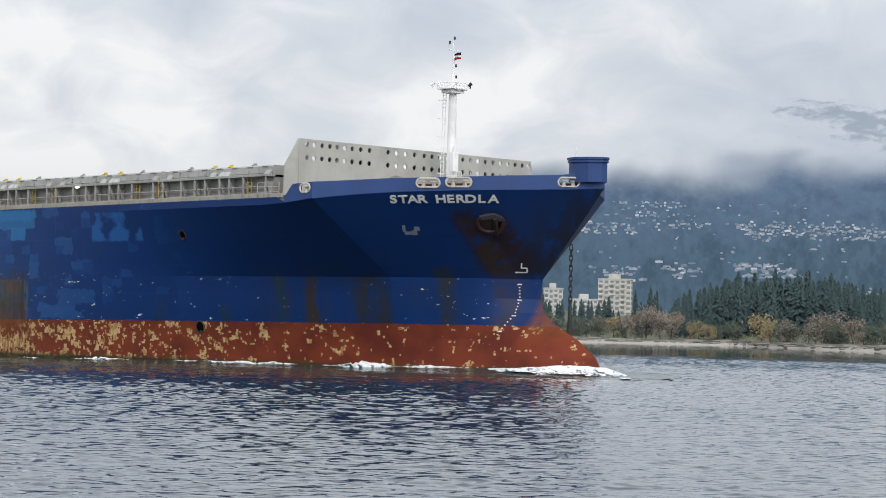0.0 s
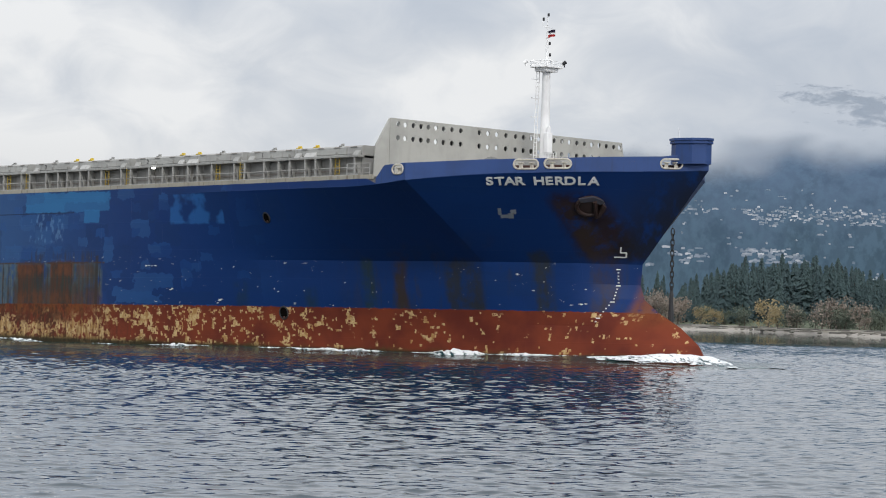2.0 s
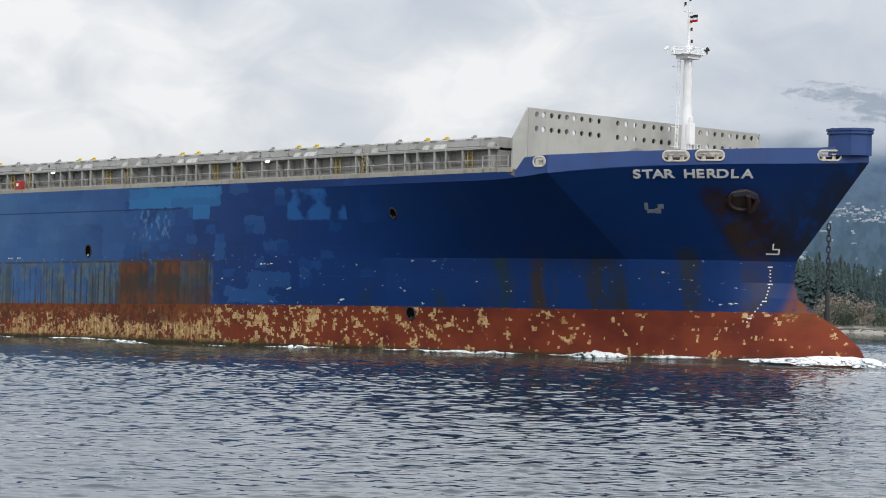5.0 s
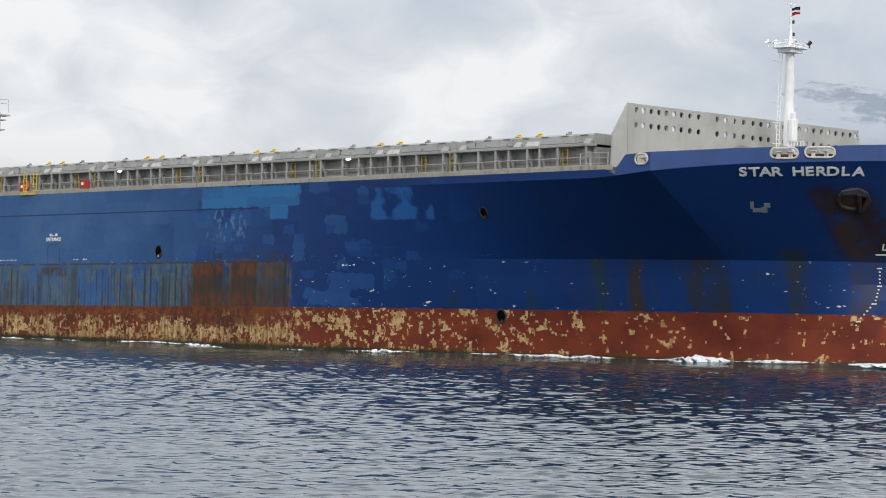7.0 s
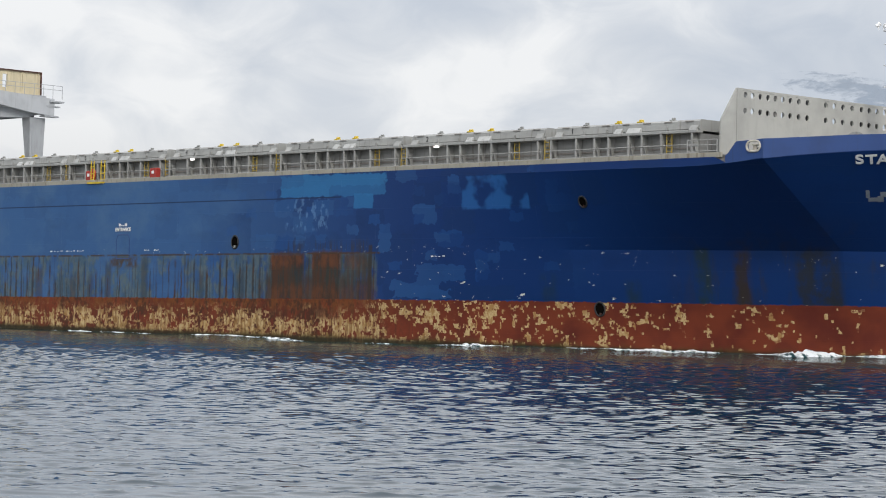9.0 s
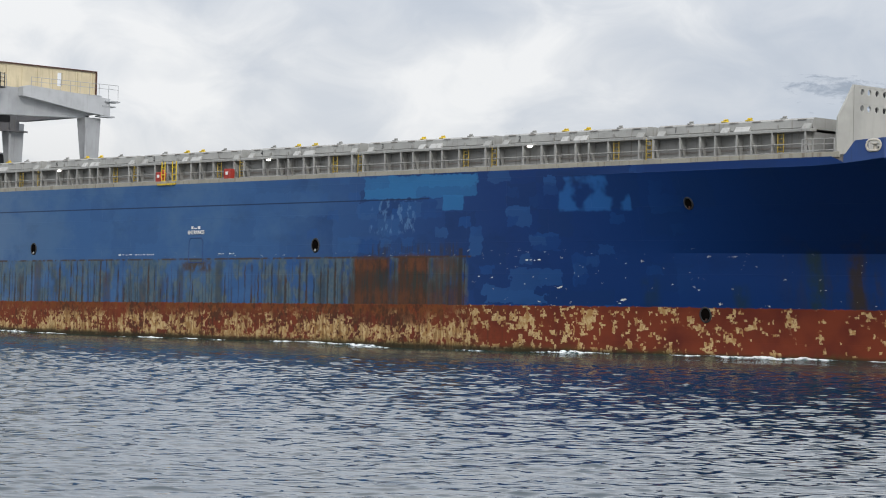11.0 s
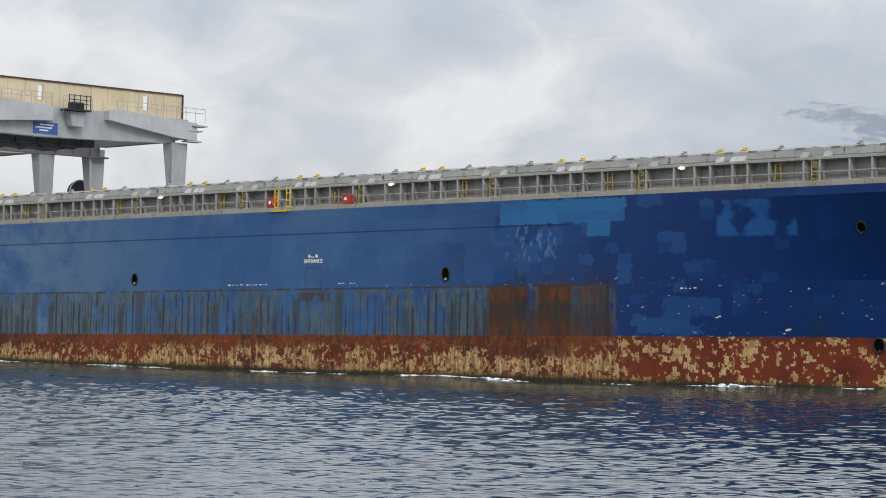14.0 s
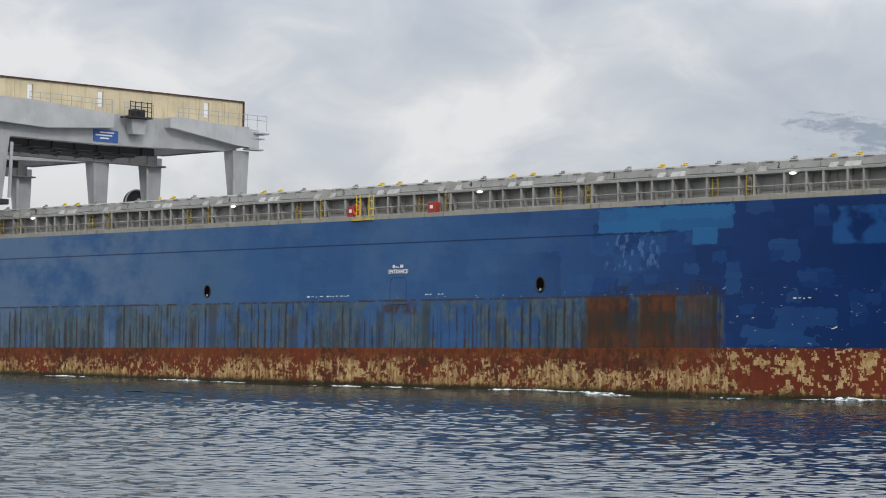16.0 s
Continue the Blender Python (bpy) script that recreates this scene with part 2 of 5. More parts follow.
    blue = n.mix(n.mul(edge, n.step(rustnoise, 0.40, 0.52), 0.85), blue, (0.055, 0.030, 0.016))
    blue = n.mix(n.mul(n.area(xw, zw, -69.0, -65.2, 2.6, 3.4, 0.25), n.step(rustpre, 0.36, 0.56), 0.8), blue, (0.06, 0.032, 0.018))
    dashes = n.noise(n.scaled(c, (1.3, 1.0, 3.0)), 1.6, 4, 0.6)
    blue = n.mix(n.mul(n.area(x, z, -78.0, -16.0, 3.68, 4.1, 0.1), n.step(dashes, 0.66, 0.69), 0.8), blue, (0.34, 0.38, 0.40))
    # anchor wash: brown soot below the hawse pipe and streaks on the bow
    soot = n.area(xw, zw, 8.4, 11.4, 4.2, 8.8, 0.6)
    blue = n.mix(n.mul(soot, n.step(wob, 0.30, 0.55), 0.93), blue, (0.020, 0.009, 0.008))
    # darker towards the stem: mottled dirt, with the flare's shade put into the colour
    ahead = n.add(x, n.mul(n.add(z, -3.75), -1.16))
    grime = n.noise(n.scaled(c, (0.9, 0.9, 0.3)), 1.0, 5, 0.65)
    blue = n.mix(n.mul(n.step(ahead, 5.5, 10.5), n.step(z, 3.5, 4.5), n.step(grime, 0.33, 0.56), 0.85), blue, (0.012, 0.013, 0.015))
    bowrun = n.noise(n.scaled(c, (0.6, 0.6, 0.13)), 1.0, 5, 0.65)
    blue = n.mix(n.mul(n.step(x, -12.0, -6.0), n.step(z, 6.5, 2.5), n.step(bowrun, 0.50, 0.66), 0.5), blue, (0.03, 0.026, 0.018))
    # brown and green wash below the knuckle, from scuppers and the hawse pipe
    for x0, x1, ztop, full, tint in ((-8.4, -7.4, 3.9, 0.7, (0.018, 0.035, 0.022)), (-5.7, -4.7, 3.7, 0.85, (0.036, 0.024, 0.014)), (-1.6, 1.3, 3.9, 0.75, (0.024, 0.024, 0.015)), (4.9, 6.2, 4.6, 0.7, (0.026, 0.028, 0.018)), (8.6, 10.0, 8.2, 0.55, (0.040, 0.026, 0.016)), (-13.6, -12.6, 1.6, 0.6, (0.014, 0.03, 0.03)), (-20.4, -19.2, 2.0, 0.5, (0.012, 0.03, 0.04))):
        blue = n.mix(n.mul(n.area(xw, zw, x0, x1, -0.5, ztop, 0.3), n.step(n.add(n.mul(bowrun, 0.5), n.mul(wob, 0.5)), 0.34, 0.58), full), blue, tint)
    blue = n.mix(n.mul(n.step(x, 10.6, 13.0), n.step(z, 3.6, 1.5), n.step(wob, 0.3, 0.6), 0.8), blue, (0.20, 0.12, 0.07))
    scr = n.noise(n.scaled(c, (0.7, 0.7, 1.6)), 1.7, 6, 0.62)
    blue = n.mix(n.mul(n.step(scr, 0.664, 0.674), n.step(z, 4.0, 3.2), n.step(x, -35.6, -34.5)), blue, (0.62, 0.60, 0.52))
    # red boot topping, flaked to cream primer, weed at the waterline
    red = n.mix(n.step(wob2, 0.35, 0.65), (0.105, 0.019, 0.011), (0.165, 0.033, 0.014))
    red = n.mix(n.mul(n.step(runs, 0.5, 0.7), n.step(x, -20, -40), 0.75), red, (0.075, 0.028, 0.014))
    red = n.mix(n.mul(n.step(rustpre, 0.45, 0.62), n.step(x, -26, -38), n.step(z, -1.9, -0.9), 0.6), red, (0.15, 0.052, 0.016))
    red = n.mix(n.mul(blocks, n.step(runs, 0.40, 0.6), 0.65), red, (0.070, 0.026, 0.012))
    # flakes: paint lifts off in squarish scabs, thick in some stretches and rare in others
    jitter = n.node("ShaderNodeTexNoise", {"Vector": c, "Scale": 1.9, "Detail": 4.0, "Roughness": 0.6}, 1)

    def scabs(w, h, bend, scale, key):
        moved = n.node("ShaderNodeVectorMath", {0: c, 1: n.scaled(jitter, (bend, bend, bend))}, operation="ADD")
        moved = n.node("ShaderNodeVectorMath", {0: moved, 1: (key, 0.0, key * 0.37)}, operation="ADD")
        cell = n.node("ShaderNodeVectorMath", {0: moved, 1: (w, 50.0, h)}, operation="SNAP")
        return n.noise(cell, scale, 3, 0.6)

    clump = n.noise(n.scaled(c, (0.28, 0.28, 0.55)), 1.0, 4, 0.6)
    dense = n.add(n.mul(n.step(x, 6.0, -22.0), 0.045), n.add(n.mul(n.add(clump, -0.5), 0.30), n.mul(n.step(x, -19.0, -24.0), 0.03)))
    fl_big = n.step(n.add(scabs(0.20, 0.18, 0.45, 1.0, 1.3), dense), 0.625, 0.645)
    fl_small = n.step(n.add(scabs(0.11, 0.16, 0.30, 1.9, 4.1), dense), 0.635, 0.655)
    bits = n.noise(n.scaled(c, (1.0, 1.0, 0.7)), 3.2, 4, 0.6)
    flake = n.mul(n.math("MAXIMUM", fl_big, fl_small), n.step(bits, 0.33, 0.42), n.math("MAXIMUM", n.step(x, -38.0, -35.0), n.step(zw, -0.2, -1.4)))
    fl_aft = n.add(n.mul(n.noise(n.scaled(c, (1.2, 1.0, 1.0)), 2.0, 6, 0.72, 0.2), 0.6), n.mul(scabs(0.10, 0.22, 0.35, 1.4, 7.7), 0.4))
    red = n.mix(n.mul(n.step(x, -30.0, -40.0), n.step(z, -1.1, -0.1), n.step(rustnoise, 0.38, 0.6), 0.8), red, (0.17, 0.055, 0.014))
    red = n.mix(n.mul(n.step(x, -30.0, -40.0), n.step(n.add(n.mul(broad, 0.5), n.mul(bits, 0.5)), 0.50, 0.60), 0.75), red, (0.050, 0.022, 0.012))
    flake2 = n.mul(n.step(n.add(n.add(fl_aft, n.mul(n.add(clump, -0.5), 0.3)), n.mul(n.step(z, -0.3, -2.0), 0.09)), 0.578, 0.612), n.step(x, -34.0, -38.0), n.step(zw, -0.1, -0.9))
    cream = n.mix(n.step(bits, 0.4, 0.62), (0.54, 0.39, 0.19), (0.34, 0.19, 0.07))
    rusted = n.mul(blocks, n.step(zw, -1.7, -1.2), -0.85)
    red = n.mix(n.mul(n.math("MAXIMUM", flake, flake2), n.add(1.0, rusted)), red, n.mix(n.mul(n.step(runs, 0.44, 0.60), n.step(x, -28.0, -38.0), 0.7), cream, (0.16, 0.07, 0.022)))
    red = n.mix(n.mul(n.step(n.add(n.add(zw, n.mul(x, 0.01065)), n.mul(wob2, 1.2)), -2.2, -3.0), n.step(wob, 0.36, 0.52), 0.85), red, (0.075, 0.058, 0.016))
    red = n.mix(n.mul(n.step(n.add(zw, n.mul(x, 0.01065)), -3.1, -3.45), 0.85), red, (0.018, 0.016, 0.008))
    low = n.step(n.add(z, n.mul(n.add(chips, -0.5), 0.3)), 0.10, 0.02)
    colour = n.mix(low, blue, red)
    stem = n.mul(n.step(x, 10.7, 11.6), n.step(z, 3.4, 1.2), n.step(z, -1.6, 0.0), n.step(wob, 0.25, 0.55), 0.75)
    colour = n.mix(stem, colour, (0.17, 0.05, 0.016))
    # plating: faint vertical and horizontal weld lines
    plate = n.tree.nodes.new("ShaderNodeTexBrick")
    n.put(plate.inputs["Vector"], n.node("ShaderNodeCombineXYZ", {0: x, 1: z, 2: 0.0}))
    plate.inputs["Scale"].default_value = 1.0
    plate.inputs["Mortar Size"].default_value = 0.025
    plate.inputs["Mortar Smooth"].default_value = 0.9
    plate.inputs["Brick Width"].default_value = 8.0
    plate.inputs["Row Height"].default_value = 2.3
    dents = n.noise(n.scaled(c, (0.35, 0.35, 0.5)), 1.0, 2)
    relief = n.add(n.mul(plate.outputs["Fac"], 0.35), n.add(n.mul(wob, 0.15), dents))
    spread = n.noise(n.scaled(c, (0.25, 0.25, 0.5)), 1.0, 5, 0.65)
    colour = n.mix(n.mul(n.step(spread, 0.50, 0.72), 0.3), colour, n.scaled(colour, (0.6, 0.6, 0.6)))
    n.surface(n.principled(colour, n.add(0.5, n.mul(low, 0.25)), 0.0, n.bump(relief, 0.35, 0.06), **{"Specular IOR Level": 0.2}))
    return m


HULL = hull_material()


def water_material():
    m, n = material("sea_water")
    c = n.coords()
    r2 = n.noise(c, 0.05, 3, 0.5)
    calm = n.add(0.35, n.mul(n.step(r2, 0.42, 0.62), 0.65))
    n.surface(n.principled((0.012, 0.029, 0.040), 0.03, 0.0, n.bump(n.mul(n.noise(n.scaled(c, (1.0, 0.7, 1.0)), 3.2, 3, 0.6), calm), 0.10, 0.03), IOR=1.33))
    return m


WATER = water_material()


def foam_material():
    m, n = material("sea_foam")
    c = n.coords()
    f1 = n.noise(n.scaled(c, (0.55, 1.4, 1.0)), 2.6, 6, 0.72)
    x, y, z = n.xyz(c)
    dense = n.mul(n.step(n.add(f1, n.mul(z, 0.22)), 0.50, 0.64), 0.92)
    white = n.principled(n.mix(f1, (0.75, 0.79, 0.79), (0.92, 0.93, 0.93)), 0.8, 0.0, n.bump(f1, 0.6, 0.1))
    wet = n.principled((0.012, 0.045, 0.05), 0.09, IOR=1.33)
    n.surface(n.node("ShaderNodeMixShader", {0: dense, 1: wet, 2: white}))
    return m


FOAM = foam_material()


# ---- mesh helpers ----
def part(name, bm, mat, parent=None, label="", smooth=False, sharp=30):
    data = bpy.data.meshes.new(name)
    bm.to_mesh(data)
    bm.free()
    return part_data(name, data, mat, parent, label, smooth, sharp)


def part_data(name, data, mat, parent=None, label="", smooth=False, sharp=30):
    if mat is not None:
        data.materials.append(mat)
    if smooth:
        data.shade_smooth()
        data.set_sharp_from_angle(angle=radians(sharp))
    ob = new(name, data)
    ob.parent = parent
    return tagged(ob, label)


def box(bm, x0, x1, y0, y1, z0, z1, bevel=0.0):
    r = bmesh.ops.create_cube(bm, size=1, matrix=Matrix.Translation(((x0 + x1) / 2, (y0 + y1) / 2, (z0 + z1) / 2)) @ Matrix.Diagonal((x1 - x0, y1 - y0, z1 - z0, 1)))
    if bevel:
        edges = list({ed for v in r["verts"] for ed in v.link_edges})
        bmesh.ops.bevel(bm, geom=edges, offset=bevel, segments=1, affect="EDGES")
    return bm


def tube(bm, p, q, r, seg=6, r2=None):
    p, q = Vector(p), Vector(q)
    d = q - p
    m = Matrix.Translation((p + q) / 2) @ d.to_track_quat("Z", "Y").to_matrix().to_4x4()
    bmesh.ops.create_cone(bm, cap_ends=True, segments=seg, radius1=r, radius2=r if r2 is None else r2, depth=d.length, matrix=m)
    return bm


def prism(bm, pts, axis, a, b):
    """A plate with the outline pts (in the two other axes), from a to b along axis."""
    def at(u, v, w):
        return {"x": (w, u, v), "y": (u, w, v), "z": (u, v, w)}[axis]
    lo = [bm.verts.new(at(u, v, a)) for u, v in pts]
    hi = [bm.verts.new(at(u, v, b)) for u, v in pts]
    bm.faces.new(lo), bm.faces.new(hi[::-1])
    for i in range(len(pts)):
        j = (i + 1) % len(pts)
        bm.faces.new((lo[i], hi[i], hi[j], lo[j]))
    bmesh.ops.recalc_face_normals(bm, faces=bm.faces)
    return bm


def bm_new():
    return bmesh.new()


# ---- water ----
def waves(x, y):
    """Short choppy wind waves: offsets along x, y and z, with sharpened crests."""
    rng = np.random.RandomState(5)
    dx, dy, h = np.zeros_like(x), np.zeros_like(x), np.zeros_like(x)
    gust = 0.88 + 0.32 * np.sin(x * 0.045 + 1.3 * np.sin(y * 0.021)) * np.sin(y * 0.033 + 0.8)
    for i in range(90):
        wl = 0.32 * (1.7 / 0.32) ** rng.rand()
        way = rng.normal(1.65, 0.65)
        k = 2 * math.pi / wl
        ph = k * (x * math.cos(way) + y * math.sin(way)) + rng.rand() * 6.28
        amp = 0.0142 / k * (1 + 0.4 * np.clip((y - 70) / 50, 0, 1)) * np.clip(wl / (0.0024 * y) - 0.4, 0.0, 1)
        c = np.cos(ph)
        h += amp * np.sin(ph)
        dx += amp * math.cos(way) * c * 1.3
        dy += amp * math.sin(way) * c * 1.3
    # the short waves come in patches, with smoother lenses of water between them
    patch, slow = np.zeros_like(x), np.zeros_like(x)
    for i in range(14):
        wl, way = 1.1 * (3.6 / 1.1) ** rng.rand(), rng.normal(1.6, 0.7)
        k, lag = 2 * math.pi / wl, rng.rand() * 6.28
        patch += np.sin(k * (x * math.cos(way) + y * math.sin(way)) + lag)
        slow += 0.005 / k * np.sin(k * (x * math.cos(way) + y * math.sin(way)) + lag + 1.2)
    env = 0.62 + 0.76 * np.clip(0.5 + patch / 6.0, 0, 1)
    dx, dy, h = dx * env, dy * env, h * env + slow
    return dx * gust, dy * gust, h * gust


def build_water():
    rows, cols = 1800, 480
    y = 49 * (430 / 49.0) ** (np.arange(rows) / (rows - 1.0))
    u = np.linspace(-1, 1, cols)
    X = u[None, :] * (0.176 * y[:, None] + 5)
    Y = np.repeat(y[:, None], cols, 1)
    dx, dy, Z = waves(X, Y)
    edge = np.clip((1 - np.abs(u)) / 0.04, 0, 1)[None, :] * np.clip((y - 49) / 3, 0, 1)[:, None] * np.clip((430 - y) / 90, 0, 1)[:, None]
    X, Y, Z = X + dx * edge, Y + dy * edge, Z * edge - 0.22 * (1 - edge)
    co = np.stack([X, Y, Z], -1).reshape(-1, 3)
    idx = np.arange(rows * cols).reshape(rows, cols)
    quads = np.stack([idx[:-1, :-1], idx[:-1, 1:], idx[1:, 1:], idx[1:, :-1]], -1).reshape(-1, 4)
    data = bpy.data.meshes.new("water")
    data.vertices.add(len(co))
    data.vertices.foreach_set("co", co.ravel())
    data.loops.add(quads.size)
    data.loops.foreach_set("vertex_index", quads.ravel())
    data.polygons.add(len(quads))
    data.polygons.foreach_set("loop_start", np.arange(0, quads.size, 4))
    data.update(calc_edges=True)
    data.shade_smooth()
    ob = part_data("water", data, WATER)
    tagged(ob, "choppy grey-green sea water reflecting the clouds", "water", kind="structure")
    bm = bm_new()
    box(bm, -4800, 4800, -900, 4900, -3.0, -0.28)
    far = part("sea", bm, WATER)
    tagged(far, "calm grey sea reaching out to the far shore", "water", kind="structure")
    return ob


water = build_water()

# ---- the ship ----
ship = new("cargo_ship")
tagged(ship, "weathered blue and rust-red open-hatch cargo ship under way on the water", "ship")

# half breadths: columns run aft to stem, column 9 is the flare's corner
AFT = [(-181, 12.5), (-168, 15.2), (-120, 15.5)]
LEVELS = [
    (-8.0, AFT + [(-45, 15.3), (-36, 15.2), (-28, 14.3), (-20, 12.6), (-12.5, 10.6), (-5.5, 8.3), (1.6, 5.8), (5.5, 4.6), (10.0, 3.5), (14.5, 2.5), (17.6, 0)]),
    (-4.0, AFT + [(-45, 15.5), (-36, 15.4), (-28, 14.5), (-20, 12.9), (-12.5, 10.9), (-5.5, 8.6), (1.6, 5.9), (5.5, 4.6), (10.0, 3.4), (15.0, 2.3), (18.2, 0)]),
    (-2.3, AFT + [(-45, 15.5), (-36, 15.4), (-28, 14.6), (-20, 13.0), (-12.5, 11.1), (-5.5, 8.8), (1.6, 6.0), (5.0, 4.6), (8.8, 3.2), (13.4, 2.0), (17.0, 0)]),
    (-1.0, AFT + [(-45, 15.5), (-36, 15.45), (-28, 14.7), (-20, 13.1), (-12.5, 11.3), (-5.5, 9.0), (1.6, 6.2), (4.6, 4.7), (7.8, 3.2), (11.8, 1.8), (15.2, 0)]),
    (0.1, AFT + [(-45, 15.5), (-36, 15.5), (-28, 14.8), (-20, 13.3), (-12.5, 11.5), (-5.5, 9.25), (1.6, 6.45), (4.5, 4.9), (7.5, 3.3), (10.6, 1.6), (13.0, 0)]),
    (1.1, AFT + [(-45, 15.5), (-36, 15.5), (-28, 14.9), (-20, 13.5), (-12.5, 11.75), (-5.5, 9.5), (1.6, 6.75), (4.5, 5.1), (7.5, 3.4), (10.0, 1.3), (11.55, 0)]),
    (2.2, AFT + [(-45, 15.5), (-36, 15.5), (-28, 15.0), (-20, 13.7), (-12.5, 11.95), (-5.5, 9.7), (1.6, 7.05), (4.5, 5.3), (7.5, 3.5), (9.9, 0.9), (11.15, 0)]),
    (3.75, AFT + [(-45, 15.5), (-36, 15.5), (-28, 15.1), (-20, 13.95), (-12.5, 12.2), (-5.5, 9.95), (1.6, 7.4), (4.5, 5.6), (7.5, 3.8), (9.9, 1.0), (11.3, 0)]),
    (9.2, AFT + [(-45, 15.5), (-36, 15.5), (-28, 15.5), (-20, 15.5), (-11, 15.5), (-4, 15.5), (0.9, 15.2), (5.2, 11.4), (11.2, 7.1), (15.4, 1.6), (17.6, 0)]),
]
TOPZ = [9.2] * 9 + [9.55, 10.08, 10.37, 10.6, 10.7]
CORNER, LAST = 9, 13


def spline(vals, u, lo, hi):
    i = min(int(u), hi - 1)
    f = u - i
    p0, p1, p2, p3 = vals[max(i - 1, lo)], vals[i], vals[i + 1], vals[min(i + 2, hi)]
    return 0.5 * (2 * p1 + (p2 - p0) * f + (2 * p0 - 5 * p1 + 4 * p2 - p3) * f * f + (3 * p1 - p0 - 3 * p2 + p3) * f ** 3)


def plan(level, u):
    cols = LEVELS[level][1]
    lo, hi = (0, CORNER) if u < CORNER else (CORNER, LAST)
    x, y = spline([p[0] for p in cols], u, lo, hi), spline([p[1] for p in cols], u, lo, hi)
    if u < 4:
        i, f = int(u), u - int(u)
        x, y = (cols[i][k] * (1 - f) + cols[i + 1][k] * f for k in (0, 1))
    z = LEVELS[level][0]
    if level == len(LEVELS) - 1:
        z = spline(TOPZ, u, lo, hi)
    return Vector((x, -max(y, 0.0), z))


def flare(u, w):
    """A starboard point between the knuckle (w 0) and the flare's upper edge (w 1)."""
    return plan(7, u).lerp(plan(8, u), w)


def on_flare(x, z):
    u, w = 10.0, 0.8
    for _ in range(30):
        lo, hi = float(CORNER), float(LAST)
        if x < 0:
            lo, hi = 3.0, float(CORNER)
        for _ in range(30):
            u = (lo + hi) / 2
            lo, hi = (u, hi) if flare(u, w).x < x else (lo, u)
        zl, zh = plan(7, u).z, plan(8, u).z
        w = (z - zl) / (zh - zl)
    return u, w


def flare_pose(x, z, lift=0.03):
    """A pose on the bow's side: x towards the stem, y up along the plating, z outwards."""
    u, w = on_flare(x, z)
    p = flare(u, w)
    ax = (flare(u + 0.02, w) - flare(u - 0.02, w)).normalized()
    up = flare(u, w + 0.02) - flare(u, w - 0.02)
    up = (up - ax * up.dot(ax)).normalized()
    out = ax.cross(up)
    m = Matrix((ax, up, out)).transposed().to_4x4()
    m.translation = p + out * lift
    return m


def build_hull():
    us = []
    for i in range(LAST):
        k = 2 if i < 3 else 6
        us += [i + j / k for j in range(k)]
    us.append(float(LAST))
    rings = []
    for lv in range(len(LEVELS)):
        if lv == len(LEVELS) - 1:
            for w in (0.2, 0.4, 0.6, 0.8, 1.0):
                rings.append([flare(u, w) for u in us])
        else:
            rings.append([plan(lv, u) for u in us])
            if 0 < lv + 1 < 7:
                a, b = [plan(lv, u) for u in us], [plan(lv + 1, u) for u in us]
                rings.append([p.lerp(q, 0.5) for p, q in zip(a, b)])
    rings.append([Vector((p.x, p.y, max(p.z, 9.75))) if p.x <= -2.15 else Vector((p.x, p.y, p.z + 0.04)) for p in rings[-1]])
    bm = bm_new()
    grid = []
    for ring in rings:
        stb = [bm.verts.new(p) for p in ring]
        prt = [bm.verts.new((p.x, -p.y, p.z)) for p in ring[:-1]][::-1]
        grid.append(stb + prt)
    for a, b in zip(grid, grid[1:]):
        for i in range(len(a) - 1):
            bm.faces.new((a[i], a[i + 1], b[i + 1], b[i]))
        bm.faces.new((a[-1], a[0], b[0], b[-1]))
    bm.faces.new(grid[0][::-1])
    bmesh.ops.recalc_face_normals(bm, faces=bm.faces)
    part("hull", bm, HULL, ship, "blue hull with flaking rust-red boot topping", True, 9)
    # decks
    bm = bm_new()
    prism(bm, [(-180, -12.2), (-168, -15.0), (-2.0, -15.3), (-2.0, 15.3), (-168, 15.0), (-180, 12.2)], "z", 9.4, 9.7)
    part("main_deck", bm, DECKGREY, ship)
    bm = bm_new()
    pts = [plan(8, 7 + i / 4) for i in range(8, 25)]
    ring = [(p.x - 0.9, min(p.y + 0.9, -0.05)) for p in pts[:-1]] + [(p.x - 0.9, max(-p.y - 0.9, 0.05)) for p in pts[:-1]][::-1]
    prism(bm, [(-2.0, -14.4)] + ring + [(-2.0, 14.4)], "z", 9.9, 10.1)
    part("forecastle_deck", bm, DECKGREY, ship)


build_hull()


# bulwark round the forecastle, with real openings for the fairleads
def top_z(x):
    return float(np.interp(x, [-2.15, -1.9, -1.25, 1.3, 5.2, 11.0, 15.0, 16.0, 17.6], [9.76, 9.95, 10.72, 10.87, 11.2, 11.42, 11.72, 11.95, 12.0]))


OPENINGS = [(-0.35, 0.65, 0.9, 10.05), (7.2, 8.7, 1.0, 10.55), (9.15, 10.7, 1.0, 10.62), (14.85, 15.9, 1.0, 10.85)]


